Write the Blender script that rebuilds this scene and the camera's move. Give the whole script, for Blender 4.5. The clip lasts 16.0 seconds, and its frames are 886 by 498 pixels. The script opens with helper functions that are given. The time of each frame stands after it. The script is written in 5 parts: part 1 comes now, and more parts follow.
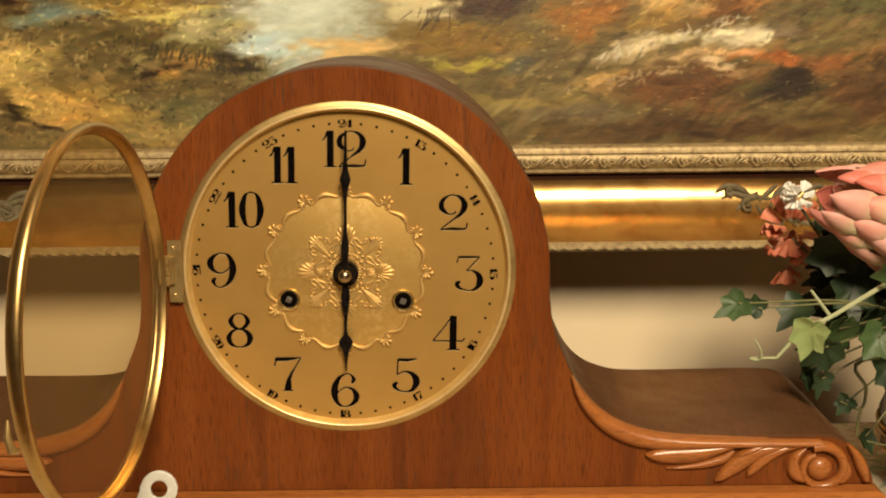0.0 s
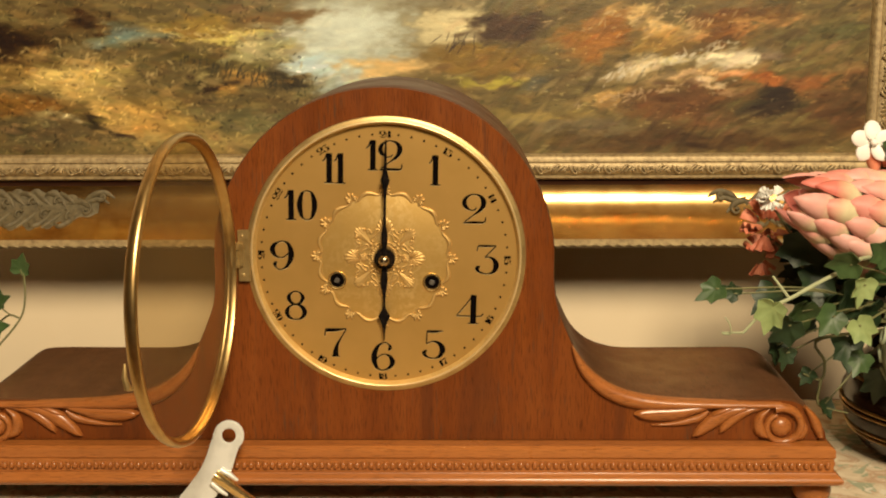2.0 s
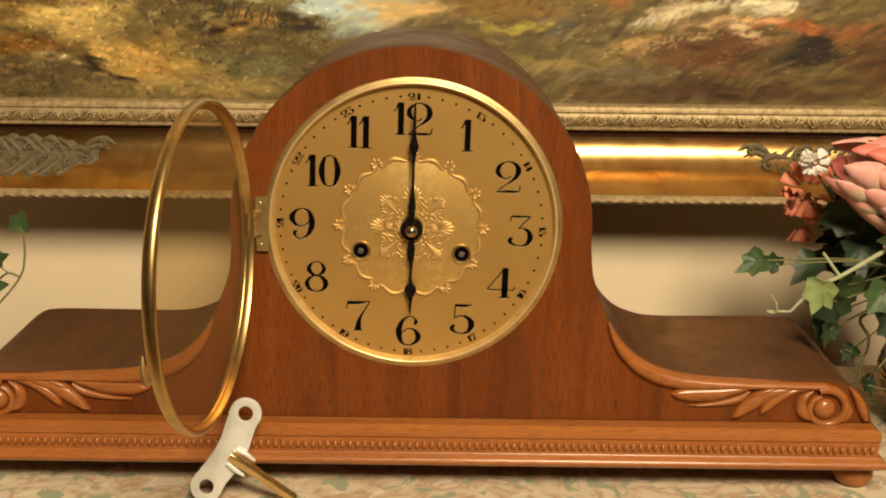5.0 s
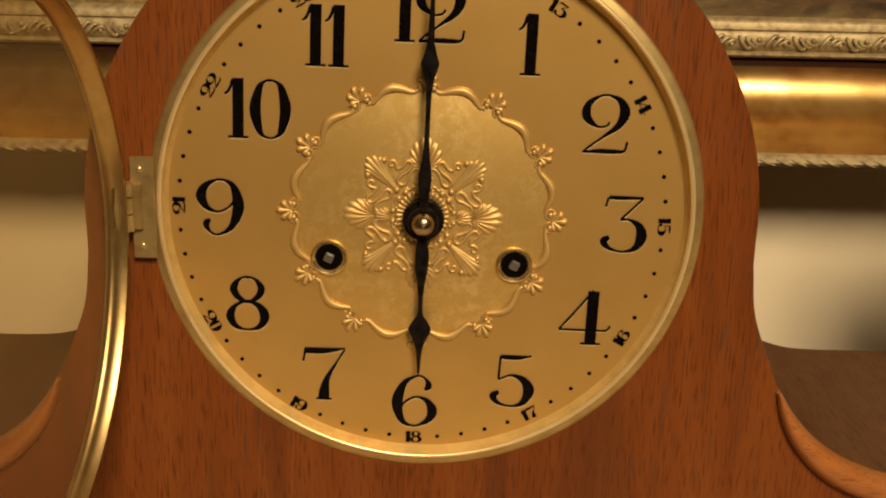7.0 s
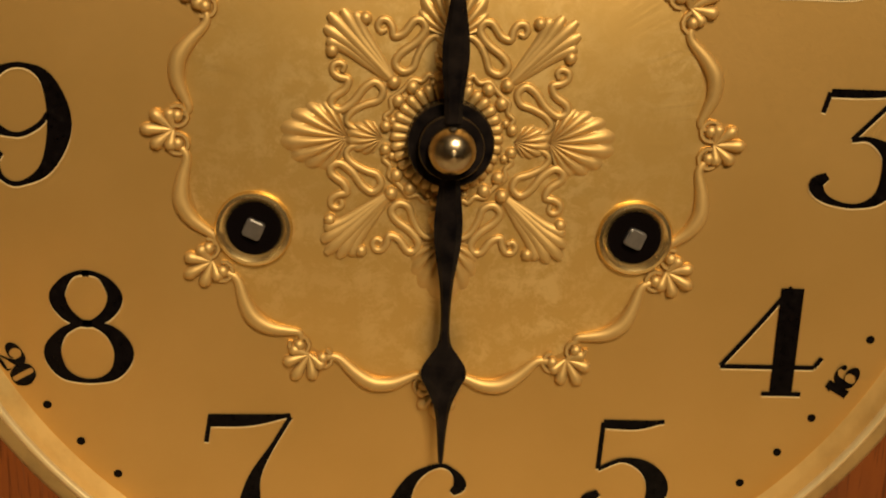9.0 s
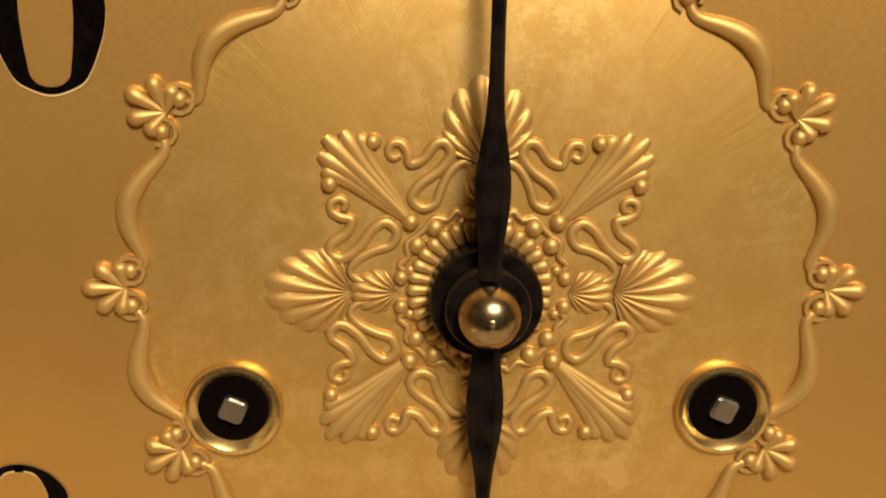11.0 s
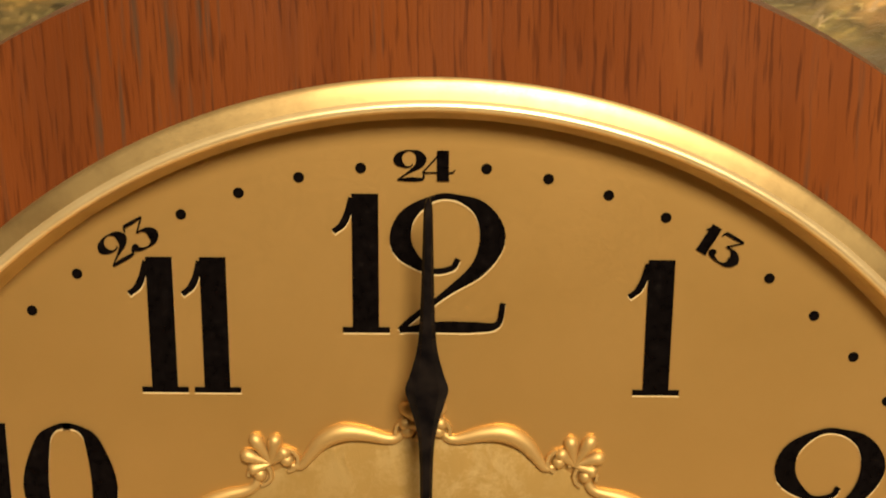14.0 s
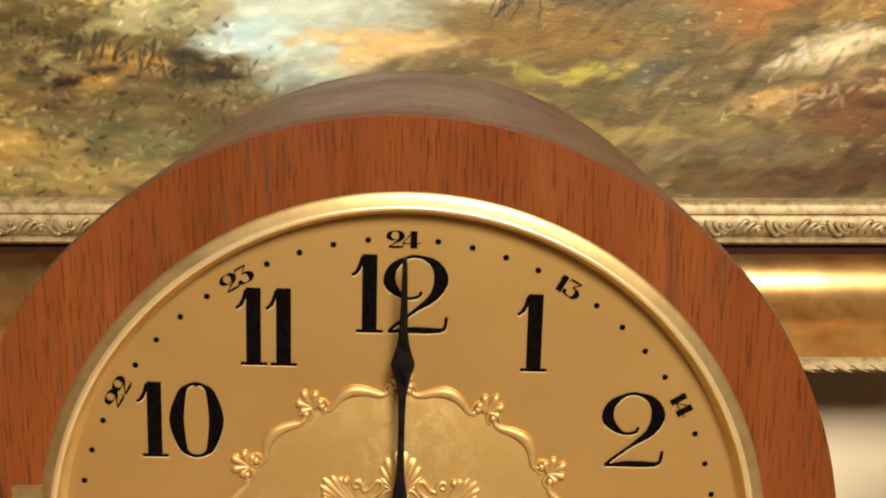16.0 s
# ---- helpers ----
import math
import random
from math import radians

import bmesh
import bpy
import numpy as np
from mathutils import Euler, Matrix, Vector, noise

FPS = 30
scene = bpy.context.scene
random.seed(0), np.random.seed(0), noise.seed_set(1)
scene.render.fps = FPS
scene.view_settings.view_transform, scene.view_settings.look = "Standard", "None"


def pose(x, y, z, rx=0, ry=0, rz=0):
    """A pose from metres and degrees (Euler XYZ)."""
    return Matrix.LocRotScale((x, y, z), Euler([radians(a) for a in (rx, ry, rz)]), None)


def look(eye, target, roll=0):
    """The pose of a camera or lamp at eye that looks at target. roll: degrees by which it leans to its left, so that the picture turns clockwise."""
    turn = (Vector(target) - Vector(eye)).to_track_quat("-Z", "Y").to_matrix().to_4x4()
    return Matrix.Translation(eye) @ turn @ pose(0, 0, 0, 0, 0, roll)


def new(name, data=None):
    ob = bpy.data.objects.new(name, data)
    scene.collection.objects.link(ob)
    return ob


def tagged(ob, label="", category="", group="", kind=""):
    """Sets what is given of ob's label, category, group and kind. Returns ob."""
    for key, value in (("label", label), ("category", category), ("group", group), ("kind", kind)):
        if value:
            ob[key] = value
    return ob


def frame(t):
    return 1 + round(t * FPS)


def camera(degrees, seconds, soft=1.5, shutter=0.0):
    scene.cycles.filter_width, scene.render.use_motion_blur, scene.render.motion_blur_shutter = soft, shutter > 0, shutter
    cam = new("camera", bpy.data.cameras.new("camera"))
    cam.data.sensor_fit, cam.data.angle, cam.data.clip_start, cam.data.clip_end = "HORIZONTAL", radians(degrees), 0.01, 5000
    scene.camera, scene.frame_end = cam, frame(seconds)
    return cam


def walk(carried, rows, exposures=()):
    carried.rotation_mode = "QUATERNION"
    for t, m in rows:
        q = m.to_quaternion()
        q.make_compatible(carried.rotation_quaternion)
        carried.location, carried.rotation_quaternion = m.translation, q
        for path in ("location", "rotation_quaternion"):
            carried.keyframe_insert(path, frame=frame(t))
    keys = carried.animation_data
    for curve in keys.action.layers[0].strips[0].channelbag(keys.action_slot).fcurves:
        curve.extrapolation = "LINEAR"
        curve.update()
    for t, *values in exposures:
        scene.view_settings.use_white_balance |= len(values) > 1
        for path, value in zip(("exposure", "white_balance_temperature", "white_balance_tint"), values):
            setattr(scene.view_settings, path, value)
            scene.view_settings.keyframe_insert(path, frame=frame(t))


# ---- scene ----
cam = camera(40.00, 16.0, soft=2.0)
PATH = [
    (0.0, (0.0437, -0.5633, 0.2612), (0.0483, 0.4180, 0.0684), -0.53),
    (0.5, (0.0467, -0.6046, 0.2616), (0.0421, 0.3781, 0.0767), -0.47),
    (1.0, (0.0470, -0.6361, 0.2647), (0.0367, 0.3468, 0.0810), -0.16),
    (1.5, (0.0490, -0.6601, 0.2703), (0.0313, 0.3222, 0.0839), -0.29),
    (2.0, (0.0451, -0.6798, 0.2731), (0.0284, 0.3027, 0.0877), -0.27),
    (2.5, (0.0389, -0.6956, 0.2759), (0.0278, 0.2870, 0.0903), -0.14),
    (3.0, (0.0344, -0.7084, 0.2799), (0.0294, 0.2737, 0.0917), -0.01),
    (3.5, (0.0287, -0.7139, 0.2850), (0.0308, 0.2665, 0.0877), 0.05),
    (4.0, (0.0266, -0.7063, 0.2913), (0.0282, 0.2717, 0.0825), 0.16),
    (4.2, (0.0279, -0.6976, 0.2951), (0.0253, 0.2788, 0.0789), 0.10),
    (6.3, (0.0042, -0.4554, 0.2804), (0.0041, 0.5006, -0.0130), 1.24),
    (6.5, (0.0059, -0.4231, 0.2632), (0.0059, 0.5350, -0.0233), 1.26),
    (7.0, (0.0046, -0.3388, 0.2353), (0.0092, 0.6161, -0.0614), 1.24),
    (7.5, (-0.0009, -0.2708, 0.2095), (0.0172, 0.6855, -0.0826), 1.44),
    (8.0, (-0.0053, -0.2187, 0.1912), (0.0263, 0.7378, -0.0990), 1.52),
    (8.2, (-0.0066, -0.2052, 0.1821), (0.0305, 0.7557, -0.0924), 1.49),
    (10.3, (-0.0088, -0.1341, 0.1683), (0.0328, 0.8261, -0.1077), -0.16),
    (10.5, (-0.0086, -0.1306, 0.1718), (0.0289, 0.8283, -0.1097), -0.25),
    (11.0, (-0.0091, -0.1240, 0.1812), (0.0306, 0.8341, -0.1023), -0.33),
    (11.5, (-0.0079, -0.1190, 0.1960), (0.0280, 0.8347, -0.1027), -0.38),
    (12.0, (-0.0078, -0.1179, 0.2070), (0.0354, 0.8450, -0.0592), -0.22),
    (12.5, (-0.0061, -0.1185, 0.2165), (0.0308, 0.8498, -0.0304), -0.19),
    (13.0, (-0.0037, -0.1205, 0.2253), (0.0228, 0.8467, -0.0273), -0.52),
    (13.5, (0.0004, -0.1272, 0.2307), (0.0112, 0.8401, -0.0230), -0.78),
    (14.0, (0.0045, -0.1397, 0.2362), (-0.0008, 0.8284, -0.0143), -0.99),
    (14.5, (0.0068, -0.1601, 0.2354), (-0.0054, 0.8194, 0.0341), -0.95),
    (15.0, (0.0089, -0.1860, 0.2396), (-0.0071, 0.7970, 0.0569), -0.79),
    (15.5, (0.0095, -0.2169, 0.2475), (0.0012, 0.7667, 0.0675), -0.42),
    (16.0, (0.0089, -0.2494, 0.2628), (0.0131, 0.7273, 0.0484), 0.12),
]
# seconds, stops, kelvin, tint
STOPS = [(0.0, -0.19, 6500, 10), (4.2, -0.21, 6450, 10), (6.3, -0.34, 6600, 10), (8.0, -0.53, 6700, 10), (10.5, -0.34, 6400, 10), (12.0, -0.10, 6250, 10), (13.0, 0.02, 6200, 10), (15.0, 0.12, 5950, 10), (16.0, 0.24, 5500, 10)]
walk(cam, [(t, look(eye, target, roll)) for t, eye, target, roll in PATH], STOPS)

# ---- light ----
world = bpy.data.worlds.new("room_glow")
world.use_nodes = True
scene.world = world
bg = world.node_tree.nodes["Background"]
bg.inputs["Color"].default_value = (1.0, 0.76, 0.50, 1)
bg.inputs["Strength"].default_value = 0.015


def area_lamp(name, eye, target, size, watts, colour):
    data = bpy.data.lights.new(name, "AREA")
    data.shape, data.size, data.energy, data.color = "DISK", size, watts, colour
    ob = new(name, data)
    ob.matrix_basis = look(eye, target)
    return ob


area_lamp("ceiling_lamp", (0.32, -1.26, 1.16), (0.0, 0.0, 0.12), 0.50, 53, (1.0, 0.80, 0.53))


# ---- materials ----


def material(name, colour, rough=0.5, metal=0.0):
    m = bpy.data.materials.new(name)
    m.use_nodes = True
    b = m.node_tree.nodes["Principled BSDF"]
    b.inputs["Base Color"].default_value = (*colour, 1)
    b.inputs["Roughness"].default_value = rough
    b.inputs["Metallic"].default_value = metal
    return m, m.node_tree, b


def node(tree, kind, **values):
    n = tree.nodes.new(kind)
    for key, value in values.items():
        n.inputs[key.replace("_", " ")].default_value = value
    return n


def coords(tree, scale=(1, 1, 1), turn=(0, 0, 0)):
    c = tree.nodes.new("ShaderNodeTexCoord")
    m = tree.nodes.new("ShaderNodeMapping")
    m.inputs["Scale"].default_value = scale
    m.inputs["Rotation"].default_value = turn
    tree.links.new(c.outputs["Object"], m.inputs["Vector"])
    return m.outputs["Vector"]


def noise_tex(tree, vec, scale, detail=4, rough=0.55, distortion=0.0):
    n = node(tree, "ShaderNodeTexNoise", Scale=scale, Detail=detail, Roughness=rough, Distortion=distortion)
    tree.links.new(vec, n.inputs["Vector"])
    return n.outputs["Fac"]


def ramp(tree, fac, stops):
    r = tree.nodes.new("ShaderNodeValToRGB")
    els = r.color_ramp.elements
    while len(els) < len(stops):
        els.new(0.5)
    for e, (p, c) in zip(els, stops):
        e.position, e.color = p, (*c, 1)
    tree.links.new(fac, r.inputs["Fac"])
    return r.outputs["Color"]


def mix(tree, fac, a, b, kind="MIX"):
    n = tree.nodes.new("ShaderNodeMix")
    n.data_type, n.blend_type = "RGBA", kind
    for value, socket in ((fac, n.inputs[0]), (a, n.inputs[6]), (b, n.inputs[7])):
        if isinstance(value, (int, float)):
            socket.default_value = value
        elif isinstance(value, tuple):
            socket.default_value = (*value, 1)
        else:
            tree.links.new(value, socket)
    return n.outputs[2]


def bump(tree, shader, height, strength, distance):
    n = node(tree, "ShaderNodeBump", Strength=strength, Distance=distance)
    tree.links.new(height, n.inputs["Height"])
    tree.links.new(n.outputs["Normal"], shader.inputs["Normal"])


def wood(name, dark, mid, light, axis, rough=0.38):
    """Walnut-like timber with grain along the axis; pores, streaks and a worn varnish."""
    m, t, b = material(name, mid, rough)
    long = [150, 150, 150]
    long["xyz".index(axis)] = 9
    wide = [26, 26, 26]
    wide["xyz".index(axis)] = 3
    pores = [1700, 1700, 1700]
    pores["xyz".index(axis)] = 110
    grain = noise_tex(t, coords(t, long), 1.0, 6, 0.6, 0.6)
    figure = noise_tex(t, coords(t, wide), 1.0, 4, 0.5, 1.2)
    cloud = noise_tex(t, coords(t), 14, 3, 0.5)
    pore = noise_tex(t, coords(t, pores), 1.0, 2, 0.5)
    col = ramp(t, figure, [(0.28, dark), (0.5, mid), (0.74, light)])
    col = mix(t, 0.5, col, ramp(t, grain, [(0.3, dark), (0.55, mid), (0.75, light)]))
    col = mix(t, ramp(t, cloud, [(0.35, (0.0, 0.0, 0.0)), (0.7, (0.5, 0.5, 0.5))]), col, mid)
    col = mix(t, ramp(t, pore, [(0.34, (0.62, 0.62, 0.62)), (0.46, (0, 0, 0))]), col, tuple(0.5 * c for c in dark))
    t.links.new(col, b.inputs["Base Color"])
    t.links.new(ramp(t, noise_tex(t, coords(t), 45, 4), [(0.3, (rough - 0.08,) * 3), (0.7, (rough + 0.12,) * 3)]), b.inputs["Roughness"])
    bump(t, b, pore, 0.25, 0.0004)
    b.inputs["Specular IOR Level"].default_value = 0.28
    return m


def brass(name, colour, dull, rough=0.3, metal=1.0, scale=60.0, relief=0.0):
    """Metal with tarnish in clouds and a fine broken sheen."""
    m, t, b = material(name, colour, rough, metal)
    cloud = noise_tex(t, coords(t), scale, 6, 0.62)
    fine = noise_tex(t, coords(t), scale * 22, 3, 0.6)
    t.links.new(mix(t, ramp(t, cloud, [(0.42, (0, 0, 0)), (0.72, (1, 1, 1))]), colour, dull), b.inputs["Base Color"])
    t.links.new(ramp(t, fine, [(0.25, (rough - 0.03,) * 3), (0.75, (rough + 0.05,) * 3)]), b.inputs["Roughness"])
    if relief:
        bump(t, b, fine, relief, 0.0002)
    return m


WOOD_FRONT = wood("walnut_front", (0.092, 0.022, 0.0042), (0.152, 0.040, 0.0072), (0.212, 0.064, 0.0118), "z", 0.42)
# open pores with greyish filler, and a few long dark streaks in the veneer
t = WOOD_FRONT.node_tree
b = t.nodes["Principled BSDF"]
under = b.inputs["Base Color"].links[0].from_socket
open_pore = noise_tex(t, coords(t, (760, 760, 42)), 1.0, 3, 0.6)
streak = noise_tex(t, coords(t, (62, 62, 5)), 1.0, 3, 0.5, 0.8)
col = mix(t, ramp(t, streak, [(0.54, (0, 0, 0)), (0.68, (0.55, 0.55, 0.55))]), under, (0.060, 0.017, 0.006))
patch = ramp(t, noise_tex(t, coords(t, (48, 48, 14)), 1.0, 3, 0.6, 0.5), [(0.42, (0.10, 0.10, 0.10)), (0.62, (1, 1, 1))])
pores = mix(t, 1.0, patch, ramp(t, open_pore, [(0.57, (0, 0, 0)), (0.68, (0.75, 0.75, 0.75))]), "MULTIPLY")
col = mix(t, pores, col, (0.062, 0.036, 0.020))
t.links.new(col, b.inputs["Base Color"])
b.inputs["Specular IOR Level"].default_value = 0.16
WOOD_BASE = wood("walnut_base", (0.23, 0.074, 0.017), (0.34, 0.118, 0.027), (0.42, 0.160, 0.042), "x", 0.34)
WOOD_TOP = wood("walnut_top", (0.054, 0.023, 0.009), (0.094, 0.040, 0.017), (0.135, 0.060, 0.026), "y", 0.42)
WOOD_CARVED = wood("walnut_carved", (0.20, 0.062, 0.014), (0.32, 0.110, 0.026), (0.42, 0.165, 0.045), "x", 0.34)
for polished in (WOOD_BASE, WOOD_CARVED):
    shader = polished.node_tree.nodes["Principled BSDF"]
    shader.inputs["Coat Weight"].default_value, shader.inputs["Coat Roughness"].default_value = 0.45, 0.2
BEZEL = brass("bezel_brass", (0.52, 0.37, 0.155), (0.38, 0.26, 0.105), 0.40, 0.85, 140)
RIM = brass("bezel_rim", (0.86, 0.68, 0.36), (0.78, 0.59, 0.28), 0.34, 0.70, 140)
DOOR_BRASS = brass("door_brass", (0.52, 0.36, 0.15), (0.36, 0.22, 0.08), 0.33)
LIP = brass("bezel_lip", (0.62, 0.45, 0.18), (0.48, 0.33, 0.12), 0.5, 0.45, 140)
HINGE = brass("hinge_brass", (0.56, 0.41, 0.18), (0.40, 0.27, 0.10), 0.32, 0.8, 160)
NUT = brass("nut_brass", (0.40, 0.32, 0.20), (0.24, 0.18, 0.10), 0.24, 1.0, 300)
RELIEF = brass("relief_gold", (0.55, 0.365, 0.135), (0.50, 0.330, 0.115), 0.52, 0.72, 300)
RING = brass("keyhole_brass", (0.74, 0.56, 0.26), (0.58, 0.42, 0.18), 0.24, 0.95, 200)
# pale gold for the painted glint along the numerals' lower edges
EDGE_GLINT = brass("painted_edge_glint", (0.76, 0.58, 0.29), (0.66, 0.48, 0.21), 0.4, 0.2, 300)
STEEL = brass("arbor_steel", (0.55, 0.53, 0.50), (0.35, 0.33, 0.31), 0.34, 1.0, 300)
KEY_STEEL = brass("key_nickel", (0.74, 0.75, 0.72), (0.60, 0.61, 0.58), 0.36, 0.35, 120)
FRAME_GOLD = brass("frame_gold", (0.88, 0.57, 0.21), (0.60, 0.31, 0.09), 0.22, 1.0, 60)
FRAME_PALE = brass("frame_pale_gold", (0.44, 0.34, 0.18), (0.20, 0.14, 0.07), 0.52, 0.45, 220, 0.25)
FRAME_WORN = brass("frame_worn_gold", (0.145, 0.118, 0.062), (0.07, 0.054, 0.028), 0.6, 0.25, 260, 0.3)
# dark red-brown, deepened so the colour also holds the shade under the frame
FRAME_DARK_SHADE = brass("frame_dark_shade", (0.045, 0.014, 0.005), (0.025, 0.008, 0.003), 0.5, 0.2, 150)

# dial: satin gilt outside, brushed and clouded brass within the garland
DIAL, t, b = material("dial_gilt", (0.66, 0.42, 0.14), 0.40, 0.80)
grit = noise_tex(t, coords(t), 2600, 2)
t.links.new(ramp(t, noise_tex(t, coords(t), 38, 5), [(0.3, (0.63, 0.385, 0.115)), (0.7, (0.70, 0.435, 0.140))]), b.inputs["Base Color"])
t.links.new(ramp(t, grit, [(0.3, (0.37,) * 3), (0.7, (0.43,) * 3)]), b.inputs["Roughness"])
bump(t, b, grit, 0.04, 0.0001)

DIAL_INNER, t, b = material("dial_brushed", (0.64, 0.44, 0.15), 0.38, 0.74)
# brushed outwards from the arbor: noise over the angle and the radius
place = t.nodes.new("ShaderNodeTexCoord")
apart = t.nodes.new("ShaderNodeSeparateXYZ")
t.links.new(place.outputs["Object"], apart.inputs[0])
drop = t.nodes.new("ShaderNodeMath")
drop.operation = "SUBTRACT"
drop.inputs[1].default_value = 0.140
t.links.new(apart.outputs["Z"], drop.inputs[0])
bearing = t.nodes.new("ShaderNodeMath")
bearing.operation = "ARCTAN2"
t.links.new(apart.outputs["X"], bearing.inputs[0])
t.links.new(drop.outputs[0], bearing.inputs[1])
reach = t.nodes.new("ShaderNodeVectorMath")
reach.operation = "LENGTH"
joined = t.nodes.new("ShaderNodeCombineXYZ")
t.links.new(apart.outputs["X"], joined.inputs[0])
t.links.new(drop.outputs[0], joined.inputs[1])
t.links.new(joined.outputs[0], reach.inputs[0])
spun = t.nodes.new("ShaderNodeCombineXYZ")
t.links.new(bearing.outputs[0], spun.inputs[0])
t.links.new(reach.outputs["Value"], spun.inputs[1])
spread = t.nodes.new("ShaderNodeMapping")
spread.inputs["Scale"].default_value = (260, 75, 1)
t.links.new(spun.outputs[0], spread.inputs["Vector"])
scratch = noise_tex(t, spread.outputs["Vector"], 1.0, 4, 0.6)
cloud = noise_tex(t, coords(t, (1, 1, 1)), 240, 8, 0.78, 0.3)
broad = noise_tex(t, coords(t, (1, 1, 1)), 26, 3)
patina = mix(t, ramp(t, broad, [(0.40, (0.15, 0.15, 0.15)), (0.56, (1, 1, 1))]), (0, 0, 0), ramp(t, cloud, [(0.46, (0, 0, 0)), (0.58, (1, 1, 1))]))
t.links.new(mix(t, patina, (0.63, 0.405, 0.125), (0.76, 0.54, 0.215)), b.inputs["Base Color"])
t.links.new(ramp(t, scratch, [(0.3, (0.36,) * 3), (0.7, (0.44,) * 3)]), b.inputs["Roughness"])
bump(t, b, scratch, 0.20, 0.0001)

BLACK_PAINT, t, b = material("black_enamel", (0.004, 0.003, 0.003), 0.24)
t.links.new(ramp(t, noise_tex(t, coords(t), 900, 4), [(0.35, (0.002, 0.0015, 0.0015)), (0.62, (0.004, 0.003, 0.003)), (0.90, (0.012, 0.010, 0.009))]), b.inputs["Base Color"])
HAND_STEEL, t, b = material("blued_hand", (0.010, 0.008, 0.009), 0.26)
t.links.new(ramp(t, noise_tex(t, coords(t), 400, 5), [(0.35, (0.003, 0.0025, 0.003)), (0.8, (0.016, 0.012, 0.010))]), b.inputs["Base Color"])
# near-black without sheen, paints the shade inside the winding holes
HOLE_SHADE, t, b = material("hole_shade", (0.003, 0.002, 0.002), 1.0)
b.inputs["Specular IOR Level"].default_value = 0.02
for dark_mat, level in ((BLACK_PAINT, 0.07), (HAND_STEEL, 0.10)):
    dark_mat.node_tree.nodes["Principled BSDF"].inputs["Specular IOR Level"].default_value = level

GLASS = bpy.data.materials.new("convex_glass")
GLASS.use_nodes = True
t = GLASS.node_tree
t.nodes.clear()
out, clear, gloss, blend = (t.nodes.new(k) for k in ("ShaderNodeOutputMaterial", "ShaderNodeBsdfTransparent", "ShaderNodeBsdfGlossy", "ShaderNodeMixShader"))
clear.inputs["Color"].default_value = (0.72, 0.63, 0.45, 1)
gloss.inputs["Roughness"].default_value = 0.42
gloss.inputs["Color"].default_value = (0.9, 0.85, 0.7, 1)
blend.inputs[0].default_value = 0.16
t.links.new(clear.outputs[0], blend.inputs[1])
t.links.new(gloss.outputs[0], blend.inputs[2])
t.links.new(blend.outputs[0], out.inputs[0])

PAINT, t, b = material("oil_paint", (0.3, 0.2, 0.1), 0.42)
att = t.nodes.new("ShaderNodeAttribute")
att.attribute_name = "paint"
dab = noise_tex(t, coords(t, (170, 1, 420), (0, 0.2, 0)), 1.0, 5, 0.65, 1.5)
tone = ramp(t, dab, [(0.3, (0.62, 0.60, 0.58)), (0.5, (1, 1, 1)), (0.75, (1.0, 0.96, 0.88))])
t.links.new(mix(t, 0.2, att.outputs["Color"], tone, "MULTIPLY"), b.inputs["Base Color"])
bump(t, b, dab, 0.22, 0.0010)

WALL, t, b = material("cream_wall", (0.72, 0.60, 0.40), 0.8)
t.links.new(ramp(t, noise_tex(t, coords(t), 7, 5), [(0.3, (0.80, 0.665, 0.455)), (0.7, (0.85, 0.72, 0.51))]), b.inputs["Base Color"])
bump(t, b, noise_tex(t, coords(t), 420, 3), 0.12, 0.0006)
# assumed dark colours for unseen surfaces, chosen to limit bounced light
UNSEEN_WALL, t, b = material("unseen_wall_brown", (0.15, 0.10, 0.055), 0.8)
t.links.new(ramp(t, noise_tex(t, coords(t), 6, 4), [(0.3, (0.13, 0.085, 0.045)), (0.7, (0.18, 0.12, 0.07))]), b.inputs["Base Color"])
CEILING_PAINT = material("ceiling_paint", (0.28, 0.23, 0.17), 0.9)[0]
FLOORING = wood("floor_oak", (0.10, 0.05, 0.02), (0.18, 0.09, 0.04), (0.26, 0.14, 0.06), "y", 0.4)

CLOTH, t, b = material("tapestry_cloth", (0.6, 0.5, 0.36), 0.9)
petal = noise_tex(t, coords(t, (1, 1, 1)), 34, 3, 0.5, 2.2)
sprig = noise_tex(t, coords(t, (1, 1, 1), (0, 0, 1.0)), 48, 4, 0.55, 1.4)
dot = noise_tex(t, coords(t, (1, 1, 1), (0, 0, 0.4)), 88, 3, 0.5, 0.8)
col = ramp(t, petal, [(0.40, (0.62, 0.53, 0.38)), (0.52, (0.55, 0.45, 0.31)), (0.60, (0.44, 0.29, 0.18)), (0.68, (0.62, 0.50, 0.36))])
col = mix(t, ramp(t, sprig, [(0.56, (0, 0, 0)), (0.60, (1, 1, 1))]), col, (0.31, 0.34, 0.23))
col = mix(t, ramp(t, dot, [(0.62, (0, 0, 0)), (0.68, (1, 1, 1))]), col, (0.66, 0.60, 0.48))
t.links.new(col, b.inputs["Base Color"])
bump(t, b, noise_tex(t, coords(t, (1, 1, 1)), 1500, 2), 0.5, 0.0006)


